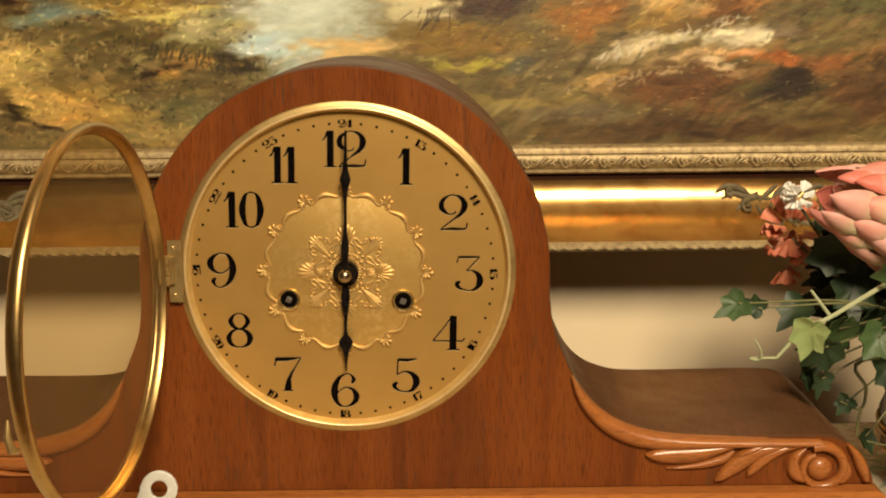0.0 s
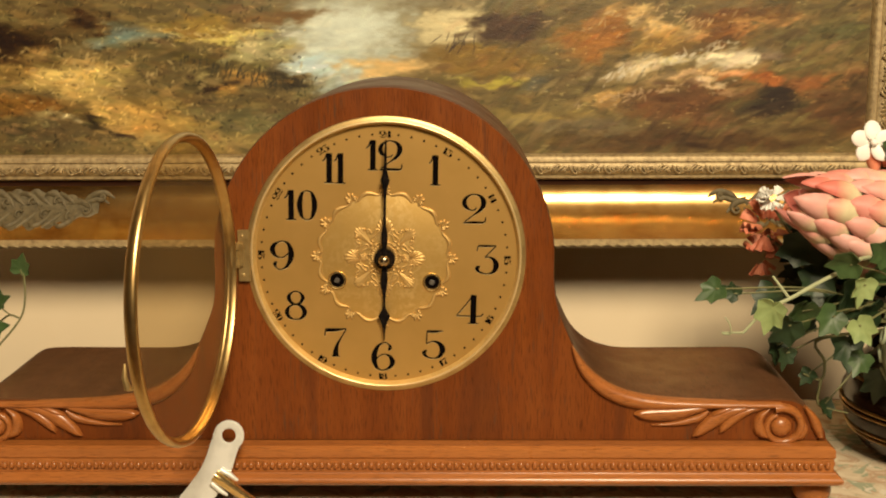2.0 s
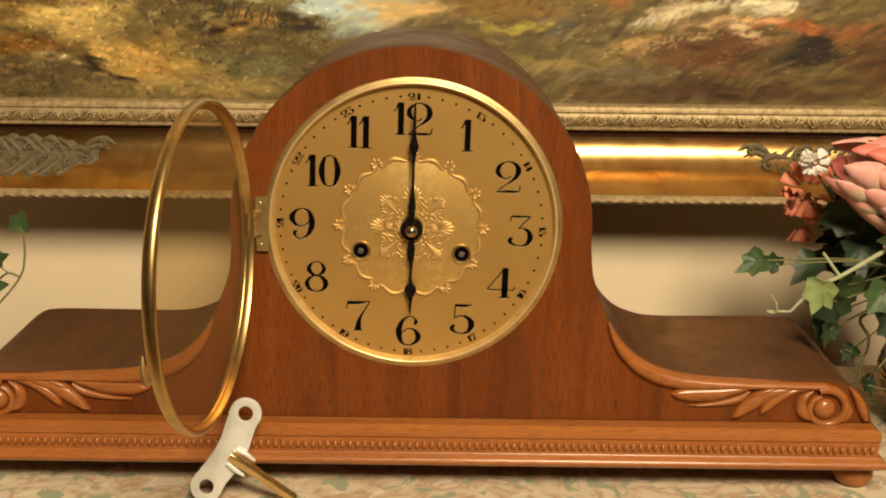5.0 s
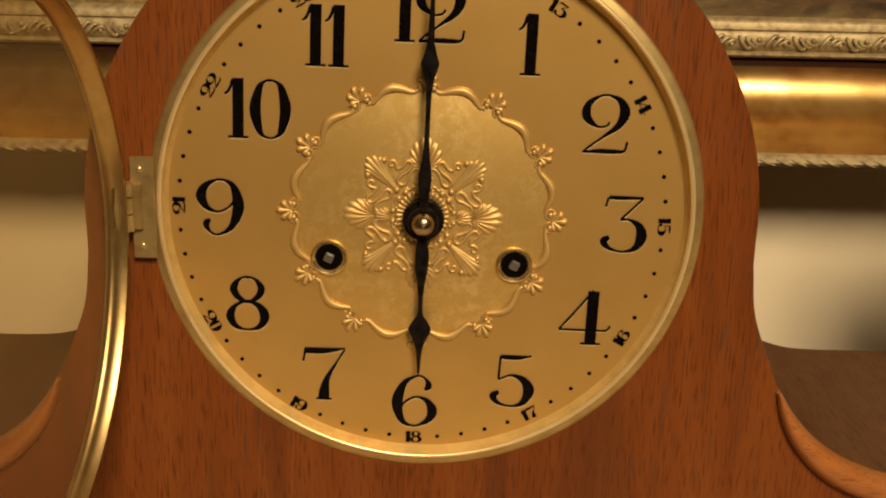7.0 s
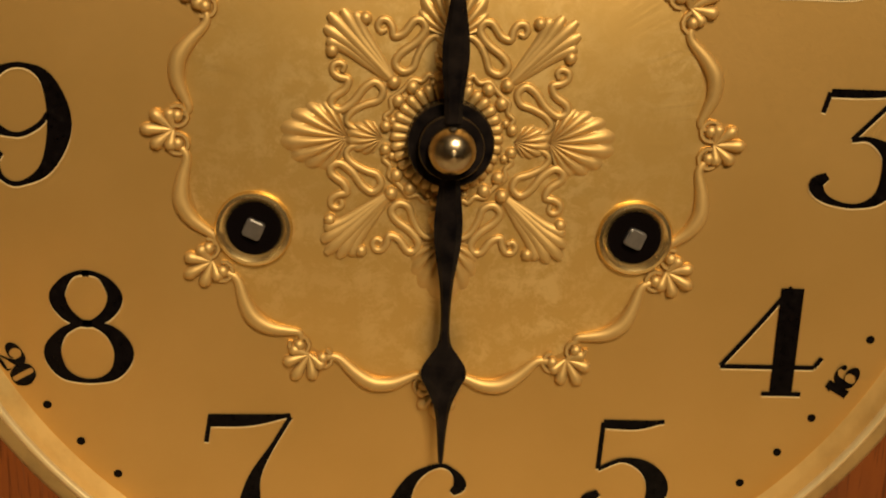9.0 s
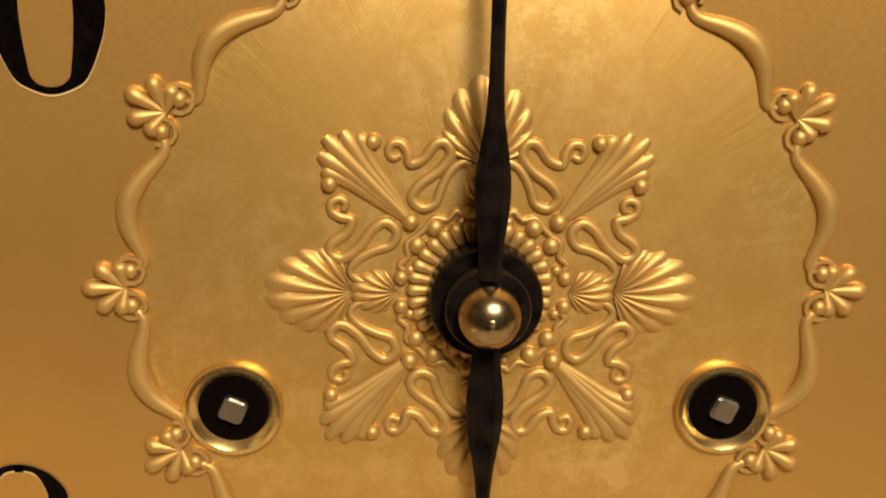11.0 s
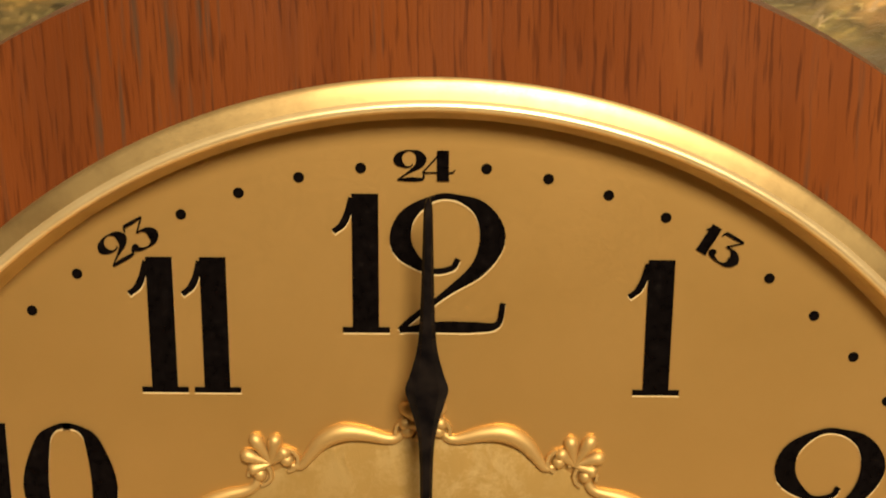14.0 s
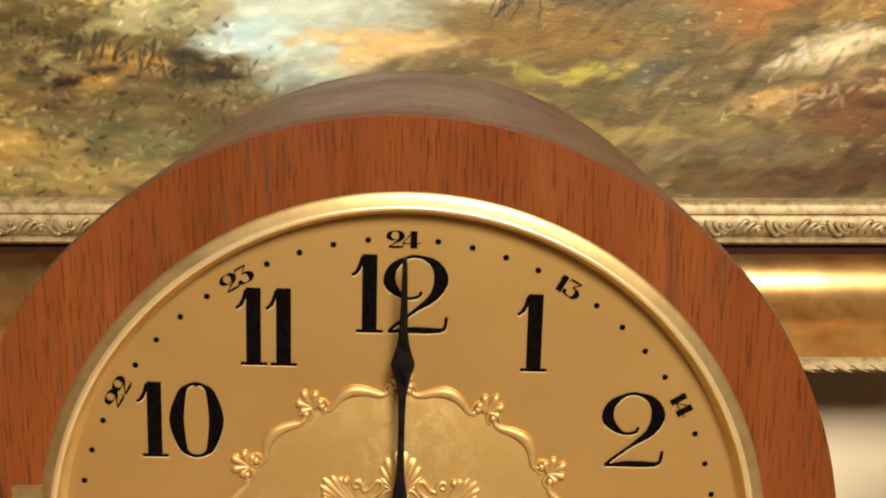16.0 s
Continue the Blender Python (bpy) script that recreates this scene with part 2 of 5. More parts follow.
def plant(name, dark, light, scale=120, rough=0.5, veins=True):
    m, t, b = material(name, dark, rough)
    n = noise_tex(t, coords(t), scale, 5, 0.6)
    rnd = t.nodes.new("ShaderNodeObjectInfo")
    col = ramp(t, n, [(0.3, dark), (0.7, light)])
    col = mix(t, 0.35, col, ramp(t, rnd.outputs["Random"], [(0.0, dark), (1.0, light)]))
    t.links.new(col, b.inputs["Base Color"])
    bump(t, b, n, 0.3, 0.001)
    b.inputs["Subsurface Weight"].default_value = 0.0
    return m


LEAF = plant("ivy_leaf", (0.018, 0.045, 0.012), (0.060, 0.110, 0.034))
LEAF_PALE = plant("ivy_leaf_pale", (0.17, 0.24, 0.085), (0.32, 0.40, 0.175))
# ivy green darkened: the bouquet's inner shade is put into the colour
LEAF_SHADE = plant("leaf_shade", (0.010, 0.026, 0.010), (0.030, 0.058, 0.022))
STEM = plant("ivy_stem", (0.10, 0.10, 0.04), (0.20, 0.20, 0.09))
STEM_PALE = plant("pale_stem", (0.30, 0.34, 0.20), (0.45, 0.48, 0.30))
WHITE_PETAL = plant("white_petal", (0.80, 0.79, 0.74), (0.90, 0.90, 0.86))
CORAL = plant("coral_petal", (0.55, 0.13, 0.06), (0.74, 0.32, 0.20))
POD = plant("pod_green", (0.24, 0.30, 0.20), (0.40, 0.44, 0.30))
MOSS = plant("dark_moss", (0.020, 0.018, 0.010), (0.06, 0.045, 0.022), 200, 0.8)
VASE = material("vase_glaze", (0.018, 0.010, 0.006), 0.2)[0]
VASE_GOLD = brass("vase_gilt", (0.40, 0.26, 0.10), (0.16, 0.09, 0.03), 0.35)

PROTEA, t, b = material("protea_bract", (0.7, 0.3, 0.26), 0.55)
att = t.nodes.new("ShaderNodeAttribute")
att.attribute_name = "paint"
t.links.new(mix(t, 0.4, att.outputs["Color"], ramp(t, noise_tex(t, coords(t), 160, 5), [(0.3, (0.75, 0.62, 0.55)), (0.7, (1, 1, 1))]), "MULTIPLY"), b.inputs["Base Color"])

# ---- building ----


class Geo:
    """Vertices and faces of one mesh, gathered piece by piece."""

    def __init__(self):
        self.v, self.f, self.c = [], [], []

    def add(self, verts, faces, colour=None):
        n = len(self.v)
        self.v += [tuple(p) for p in verts]
        self.f += [tuple(i + n for i in face) for face in faces]
        if colour is not None:
            self.c += [colour] * len(verts) if not isinstance(colour, list) else colour

    def tube(self, path, radii, sides=8, flat=1.0, up=(0, -1, 0), ends=True):
        """A round or flattened bar along the path, closed at its ends. flat squeezes it along up."""
        path = [Vector(p) for p in path]
        if isinstance(radii, (int, float)):
            radii = [radii] * len(path)
        n, rows = len(path), []
        for i, p in enumerate(path):
            d = (path[min(i + 1, n - 1)] - path[max(i - 1, 0)]).normalized()
            u = Vector(up)
            s = d.cross(u)
            if s.length < 1e-4:
                s = d.cross(Vector((0.3, 0.2, 1)))
            s.normalize()
            w = s.cross(d).normalized()
            rows += [p + s * math.cos(2 * math.pi * k / sides) * radii[i] + w * math.sin(2 * math.pi * k / sides) * radii[i] * flat for k in range(sides)]
        faces = [(i * sides + k, i * sides + (k + 1) % sides, (i + 1) * sides + (k + 1) % sides, (i + 1) * sides + k) for i in range(n - 1) for k in range(sides)]
        if ends:
            faces += [tuple(reversed(range(sides))), tuple(range((n - 1) * sides, n * sides))]
        self.add(rows, faces)

    def ball(self, centre, radii, turn=None, rings=6, sides=10, colour=None):
        if isinstance(radii, (int, float)):
            radii = (radii,) * 3
        m = turn or Matrix.Identity(3)
        rows = [Vector((0, 0, 1))]
        for i in range(1, rings):
            a = math.pi * i / rings
            rows += [Vector((math.sin(a) * math.cos(2 * math.pi * k / sides), math.sin(a) * math.sin(2 * math.pi * k / sides), math.cos(a))) for k in range(sides)]
        rows.append(Vector((0, 0, -1)))
        last = len(rows) - 1
        faces = [(0, 1 + k, 1 + (k + 1) % sides) for k in range(sides)]
        for i in range(rings - 2):
            o = 1 + i * sides
            faces += [(o + k, o + sides + k, o + sides + (k + 1) % sides, o + (k + 1) % sides) for k in range(sides)]
        o = 1 + (rings - 2) * sides
        faces += [(o + k, last, o + (k + 1) % sides) for k in range(sides)]
        c = Vector(centre)
        self.add([c + m @ Vector((p.x * radii[0], p.y * radii[1], p.z * radii[2])) for p in rows], faces, colour)

    def lathe(self, profile, place, sides=96, closed=False):
        """Turns (radius, height) pairs round an axis; place maps (u, v, h) to the world."""
        n = len(profile)
        verts = [place(r * math.sin(2 * math.pi * k / sides), r * math.cos(2 * math.pi * k / sides), h) for k in range(sides) for r, h in profile]
        faces = []
        for k in range(sides):
            j = (k + 1) % sides
            for i in range(n if closed else n - 1):
                i2 = (i + 1) % n
                faces.append((k * n + i, j * n + i, j * n + i2, k * n + i2))
        self.add(verts, faces)

    def slab(self, outline, place, low, high):
        """A plate with the given outline (u, v), from height low to high."""
        n = len(outline)
        self.add([place(u, v, low) for u, v in outline] + [place(u, v, high) for u, v in outline],
                 [tuple(reversed(range(n))), tuple(range(n, 2 * n))] + [(i, (i + 1) % n, n + (i + 1) % n, n + i) for i in range(n)])

    def box(self, low, high):
        (a, b, c), (d, e, f) = low, high
        self.add([(a, b, c), (d, b, c), (d, e, c), (a, e, c), (a, b, f), (d, b, f), (d, e, f), (a, e, f)],
                 [(3, 2, 1, 0), (4, 5, 6, 7), (0, 1, 5, 4), (1, 2, 6, 5), (2, 3, 7, 6), (3, 0, 4, 7)])

    def mesh(self, name, mat, smooth=True, angle=38):
        me = bpy.data.meshes.new(name)
        me.from_pydata(self.v, [], self.f)
        me.materials.append(mat)
        bm = bmesh.new()
        bm.from_mesh(me)
        bmesh.ops.recalc_face_normals(bm, faces=bm.faces)
        limit = radians(angle)
        for face in bm.faces:
            face.smooth = smooth
        if smooth:
            for e in bm.edges:
                if len(e.link_faces) == 2 and e.calc_face_angle(0) > limit:
                    e.smooth = False
        bm.to_mesh(me)
        bm.free()
        if self.c:
            layer = me.color_attributes.new("paint", "FLOAT_COLOR", "POINT")
            layer.data.foreach_set("color", np.array([(*c[:3], 1.0) for c in self.c], dtype=np.float32).ravel())
        return me


BASES = {}


def thing(name, at, label, category, group="", kind=""):
    ob = new(name)
    ob.empty_display_size = 0.02
    ob.location = at
    BASES[ob.name] = Vector(at)
    return tagged(ob, label, category, group, kind)


def part(name, geo, mat, parent, label="", smooth=True, angle=38):
    """One mesh under a thing or a part. Vertices are given in the world's metres."""
    ob = new(name, geo if isinstance(geo, bpy.types.Mesh) else geo.mesh(name, mat, smooth, angle))
    ob.parent = parent
    if parent.name in BASES:
        ob.matrix_parent_inverse = Matrix.Translation(-BASES[parent.name])
    return tagged(ob, label)


def solid(name, geo, mat, label="", category="", group="", kind="", smooth=True, angle=38):
    return tagged(new(name, geo.mesh(name, mat, smooth, angle)), label, category, group, kind)


def curve(points, steps=6):
    """A smooth line through points of any dimension."""
    p = [np.array(q, float) for q in points]
    p = [2 * p[0] - p[1]] + p + [2 * p[-1] - p[-2]]
    res = []
    for i in range(1, len(p) - 2):
        for k in range(steps):
            s = k / steps
            res.append(0.5 * (2 * p[i] + (p[i + 1] - p[i - 1]) * s + (2 * p[i - 1] - 5 * p[i] + 4 * p[i + 1] - p[i + 2]) * s * s + (3 * p[i] - p[i - 1] - 3 * p[i + 1] + p[i + 2]) * s ** 3))
    return res + [p[-2]]

# ---- room ----
TABLE = -0.006
WALL_Y = 0.33


def room_box(name, low, high, mat):
    g = Geo()
    g.box(low, high)
    return solid(name, g, mat, kind="structure", smooth=False)


room_box("wall_north", (-2.0, WALL_Y, -0.78), (2.0, WALL_Y + 0.12, 1.75), WALL)
# unseen walls, floor and ceiling, added for reflections and bounce
room_box("wall_south", (-2.0, -3.12, -0.78), (2.0, -3.0, 1.75), UNSEEN_WALL)
room_box("wall_east", (2.0, -3.0, -0.78), (2.12, WALL_Y, 1.75), UNSEEN_WALL)
room_box("wall_west", (-2.12, -3.0, -0.78), (-2.0, WALL_Y, 1.75), UNSEEN_WALL)
room_box("floor", (-2.0, -3.0, -0.86), (2.0, WALL_Y, -0.78), FLOORING)
room_box("ceiling", (-2.12, -3.12, 1.75), (2.12, WALL_Y + 0.12, 1.83), CEILING_PAINT)

# sideboard that carries everything
board = thing("sideboard", (0, 0.0, -0.78), "dark wooden sideboard against the cream wall", "sideboard")
g = Geo()
g.box((-0.75, -0.22, -0.036), (0.75, 0.20, TABLE - 0.002))
part("top", g, WOOD_TOP, board, smooth=False)
g = Geo()
g.box((-0.72, -0.19, -0.72), (0.72, 0.18, -0.036))
part("body", g, WOOD_TOP, board, smooth=False)
for sx in (-0.68, 0.68):
    for sy in (-0.15, 0.14):
        g = Geo()
        g.tube([(sx, sy, -0.78), (sx, sy, -0.72)], [0.02, 0.028], 12)
        part("leg", g, WOOD_TOP, board)

# woven runner with a slightly uneven surface
g = Geo()
NX, NY = 150, 42
xs, ys = np.linspace(-0.74, 0.74, NX), np.linspace(-0.219, 0.196, NY)
verts = [(x, y, TABLE - 0.0012 + 0.0006 * noise.noise((x * 14, y * 14, 0.3)) + 0.0004 * noise.noise((x * 45, y * 45, 1.0))) for y in ys for x in xs]
faces = [(j * NX + i, j * NX + i + 1, (j + 1) * NX + i + 1, (j + 1) * NX + i) for j in range(NY - 1) for i in range(NX - 1)]
g.add(verts, faces)
solid("table_runner", g, CLOTH, "cream tapestry runner with faded floral pattern on sideboard", "table runner", angle=80)

# ---- mantel clock ----
clock = thing("mantel_clock", (0, 0.055, TABLE), "walnut tambour mantel clock with gilt dial and open glass door", "mantel clock")
DEPTH = 0.112
CZ, ARCH = 0.140, 0.0965

# half outline of the case, from the top of the arch down to the end of the wing
half = [(ARCH * math.sin(radians(a)), CZ + ARCH * math.cos(radians(a))) for a in range(0, 96, 3)]
flank = curve([(0.0964, 0.128), (0.0988, 0.111), (0.1075, 0.0895), (0.1150, 0.0740), (0.1245, 0.0640), (0.1370, 0.0583), (0.152, 0.0560), (0.190, 0.0560), (0.228, 0.0560), (0.2400, 0.0535), (0.2490, 0.0460), (0.2540, 0.0380), (0.2555, 0.0325)], 5)
half += [(float(p[0]), float(p[1])) for p in flank if p[1] < 0.1299]
outline = half + [(-x, z) for x, z in reversed(half) if x > 1e-6]


def front(u, v, h):
    return (u, -h, v)


inset = [(x * 0.9995, z - 0.0002) for x, z in outline]
bm = bmesh.new()
edges = []
for loop in (inset, [(0.0010 + 0.0778 * math.sin(2 * math.pi * k / 120), 0.1412 + 0.0778 * math.cos(2 * math.pi * k / 120)) for k in range(120)]):
    vs = [bm.verts.new((x, -0.003, z)) for x, z in loop]
    edges += [bm.edges.new((vs[i], vs[(i + 1) % len(vs)])) for i in range(len(vs))]
bmesh.ops.triangle_fill(bm, use_beauty=True, use_dissolve=False, edges=edges)
res = bmesh.ops.extrude_face_region(bm, geom=list(bm.faces))
bmesh.ops.translate(bm, verts=[v for v in res["geom"] if isinstance(v, bmesh.types.BMVert)], vec=(0, 0.006, 0))
bmesh.ops.recalc_face_normals(bm, faces=bm.faces)
me = bpy.data.meshes.new("front_panel")
bm.to_mesh(me)
bm.free()
me.materials.append(WOOD_FRONT)
part("front_panel", me, None, clock, "reddish walnut veneer with vertical grain")

# the bent shell over arch and wings, with a rounded front arris
g = Geo()
rows = [(0.0022, -0.0012), (0.0, -0.0002), (-0.0016, 0.0), (-0.112, 0.0), (-0.113, -0.003)]
shell = [(-x, z) for x, z in reversed(half) if x > 1e-6] + half
verts, cols = [], len(shell)
for h, grow in rows:
    for i, (x, z) in enumerate(shell):
        p, q = shell[max(i - 1, 0)], shell[min(i + 1, cols - 1)]
        tx, tz = q[0] - p[0], q[1] - p[1]
        l = math.hypot(tx, tz) or 1
        verts.append((x - tz / l * (grow + 0.0006), -h, z + tx / l * (grow + 0.0006)))
faces = [(r * cols + i, r * cols + i + 1, (r + 1) * cols + i + 1, (r + 1) * cols + i) for r in range(len(rows) - 1) for i in range(cols - 1)]
g.add(verts, faces)
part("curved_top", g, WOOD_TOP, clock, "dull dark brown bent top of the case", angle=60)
g = Geo()
g.slab([(x, z) for x, z in inset], front, -0.113, -0.108)
part("back_panel", g, WOOD_TOP, clock)


def molding(profile, half_width, back):
    """A moulding round front and both ends; profile of (outwards, z)."""
    g = Geo()
    path = [(-1, back), (-1, -1), (1, -1), (1, back)]
    verts = []
    for sx, sy in path:
        for o, z in profile:
            verts.append((sx * (half_width + o), (-o if sy == -1 else back), z))
    n = len(profile)
    faces = [(r * n + i, (r + 1) * n + i, (r + 1) * n + (i + 1) % n, r * n + (i + 1) % n) for r in range(3) for i in range(n)]
    faces += [tuple(range(n)), tuple(reversed(range(3 * n, 4 * n)))]
    g.add(verts, faces)
    return g


inner = -0.03
part("upper_moulding", molding([(inner, 0.0318), (0.004, 0.0318), (0.0105, 0.0311), (0.0128, 0.0296), (0.0130, 0.0250), (0.0122, 0.0238), (0.0122, 0.0160), (inner, 0.0160)], 0.2455, 0.122), WOOD_BASE, clock, "golden brown walnut moulding", angle=25)
lower = [(inner, 0.0160), (0.0135, 0.0160)] + [(0.0142 + 0.0030 * math.sin(math.pi * k / 8), 0.0150 - 0.0064 * k / 8) for k in range(9)] + [(0.0130, 0.0080), (inner, 0.0080)]
part("lower_moulding", molding(lower, 0.2455, 0.122), WOOD_BASE, clock, angle=25)
g = Geo()
g.box((-0.24, 0.004, 0.0078), (0.24, 0.118, 0.034))
part("base_block", g, WOOD_TOP, clock, smooth=False)

# turned beads along the base
g = Geo()
g.ball((0, 0, 0), (0.00185, 0.0019, 0.0024), None, 6, 8)
bead_mesh = g.mesh("bead", WOOD_CARVED)
step = 0.0041
for k in range(-62, 63):
    ob = part("bead", bead_mesh, None, clock)
    ob.location = (k * step, -0.0124, 0.0199)
for side in (-1, 1):
    for k in range(1, 30):
        ob = part("bead", bead_mesh, None, clock)
        ob.location = (side * 0.2578, -0.0124 + k * step, 0.0199)

for sx in (-0.2505, 0.2505):
    for sy in (0.004, 0.105):
        g = Geo()
        g.lathe([(0.0, TABLE), (0.0085, TABLE + 0.0002), (0.0106, TABLE + 0.003), (0.0112, TABLE + 0.006), (0.0106, TABLE + 0.0095), (0.0078, TABLE + 0.0122), (0.0078, TABLE + 0.0142), (0.0, TABLE + 0.0142)], lambda u, v, h, x=sx, y=sy: (x + u, y + v, h), 24)
        part("bun_foot", g, WOOD_BASE, clock)


# carved leaf border and scroll on each wing
def carving(side):
    g = Geo()

    def P(x, z, h):
        return (side * x, -0.003 - h, z)

    def blade(points, height=0.0030):
        """A carved lobe with a rounded back and crisp edges: (x, z, half width) along its rib."""
        c = curve(points, 6)
        n, across = len(c), ((-1, -0.8), (-0.96, 0.35), (-0.62, 0.78), (-0.2, 0.98), (0.2, 1.0), (0.62, 0.82), (0.96, 0.40), (1, -0.8))
        verts = []
        for i, p in enumerate(c):
            a0, b0 = c[max(i - 1, 0)], c[min(i + 1, n - 1)]
            dx, dz = b0[0] - a0[0], b0[1] - a0[1]
            ln = math.hypot(dx, dz) or 1.0
            w = max(float(p[2]), 0.0002)
            rise = height * min(1.0, 0.45 + w / 0.004)
            verts += [P(p[0] - dz / ln * w * q, p[1] + dx / ln * w * q, rise * h) for q, h in across]
        m = len(across)
        faces = [(i * m + j, i * m + j + 1, (i + 1) * m + j + 1, (i + 1) * m + j) for i in range(n - 1) for j in range(m - 1)]
        faces += [tuple(range(m)), tuple(reversed(range((n - 1) * m, n * m)))]
        g.add(verts, [f if side > 0 else tuple(reversed(f)) for f in faces])

    blade([(0.1075, 0.0885, 0.0006), (0.1112, 0.0800, 0.0022), (0.1172, 0.0712, 0.0033), (0.1272, 0.0626, 0.0042), (0.1400, 0.0570, 0.0044), (0.1550, 0.0546, 0.0038), (0.175, 0.0540, 0.0028), (0.200, 0.0538, 0.0022), (0.2280, 0.0536, 0.0020)], 0.0042)
    # long smooth leaf with a lobe beneath
    blade([(0.1436, 0.0484, 0.0004), (0.1480, 0.0482, 0.0030), (0.1545, 0.0480, 0.0042), (0.1677, 0.0486, 0.0042), (0.1780, 0.0508, 0.0028), (0.1880, 0.0530, 0.0012)], 0.0036)
    blade([(0.1540, 0.0415, 0.0004), (0.1640, 0.0420, 0.0012), (0.1740, 0.0436, 0.0021), (0.1815, 0.0460, 0.0023), (0.1865, 0.0500, 0.0012)], 0.0026)
    # broad leaf with notched tips
    blade([(0.1779, 0.0348, 0.0004), (0.1805, 0.0366, 0.0022), (0.1840, 0.0395, 0.0034), (0.1905, 0.0445, 0.0044), (0.1985, 0.0492, 0.0036), (0.2110, 0.0526, 0.0014)], 0.0034)
    blade([(0.1934, 0.0368, 0.0004), (0.1950, 0.0392, 0.0020), (0.1985, 0.0430, 0.0030), (0.2040, 0.0474, 0.0030), (0.2115, 0.0508, 0.0020), (0.2220, 0.0528, 0.0010)], 0.0030)
    blade([(0.1872, 0.0472, 0.0004), (0.1915, 0.0490, 0.0018), (0.1975, 0.0515, 0.0018), (0.2050, 0.0532, 0.0008)], 0.0040)
    # volute
    spiral = [(0.2292 + (0.0122 - 0.0040 * k / 18) * math.cos(radians(112 - k * 20)), 0.0408 + (0.0116 - 0.0042 * k / 18) * math.sin(radians(112 - k * 20)), 0.0028 - 0.0012 * k / 18) for k in range(19)]
    g.tube([P(x, z, 0.0006) for x, z, r in spiral], [r for x, z, r in spiral], 10, 1.3)
    g.ball(P(0.2288, 0.0402, -0.0004), (0.0062, 0.0040, 0.0060), None, 10, 18)
    blade([(0.2215, 0.0515, 0.0008), (0.2168, 0.0470, 0.0022), (0.2156, 0.0425, 0.0030), (0.2170, 0.0378, 0.0034), (0.2212, 0.0340, 0.0010)], 0.0034)
    blade([(0.2420, 0.0525, 0.0010), (0.2462, 0.0470, 0.0024), (0.2492, 0.0410, 0.0030), (0.2515, 0.0345, 0.0018)], 0.0036)
    blade([(0.2420, 0.0430, 0.0010), (0.2420, 0.0385, 0.0026), (0.2395, 0.0350, 0.0026), (0.2345, 0.0338, 0.0008)], 0.0030)
    return g


for side in (-1, 1):
    part("carved_leaf", carving(side), WOOD_CARVED, clock, "carved walnut acanthus leaf and scroll", angle=50)

# ---- dial ----
OFF = radians(1.35)


def dial_at(u, v, h):
    """Dial coordinates (right, up, outwards) to the world; the dial is turned slightly clockwise in its case."""
    return (u * math.cos(OFF) + v * math.sin(OFF), -h, CZ + v * math.cos(OFF) - u * math.sin(OFF))


def round_at(u, v, h):
    return (0.0012 + 1.004 * u, -h, 0.1414 + 1.004 * v)


g = Geo()
g.lathe([(0.0, 0.0), (0.0785, 0.0)], lambda u, v, h: dial_at(u, v, h + 0.00005), 96)
dial = part("dial", g, DIAL, clock, "satin gilt metal dial")
g = Geo()
g.lathe([(0.0790, 0.0018), (0.0793, 0.0026), (0.0790, 0.0031), (0.0784, 0.0034), (0.0774, 0.0037), (0.0766, 0.0039)], lambda u, v, h: round_at(u, v, h), 200)
bezel = part("bezel", g, BEZEL, clock, "dulled brass bezel ring", angle=60)
g = Geo()
g.lathe([(0.0766, 0.0039), (0.0763, 0.0042), (0.0760, 0.0044), (0.0757, 0.0044), (0.0754, 0.0042), (0.0752, 0.0038)], lambda u, v, h: round_at(u, v, h), 200)
part("rim_bead", g, RIM, bezel, "bright polished bead round the bezel", angle=60)
g = Geo()
g.lathe([(0.0752, 0.0038), (0.0750, 0.0028), (0.0748, 0.0014), (0.0740, 0.0002), (0.0738, -0.001)], lambda u, v, h: round_at(u, v, h), 160)
part("inner_lip", g, LIP, bezel, "dull brass inner lip", angle=60)
g = Geo()
GARLAND = 0.0362
g.lathe([(0.0, 0.00012), (GARLAND, 0.00012), (GARLAND + 0.0004, 0.0)], dial_at, 96)
part("inner_disc", g, DIAL_INNER, dial, "brushed and tarnished brass centre")

# garland: twelve scrolls between twelve palmettes


def polar(r, a, h):
    return dial_at(r * math.sin(radians(a)), r * math.cos(radians(a)), h)


OUT = (0, -1, 0)
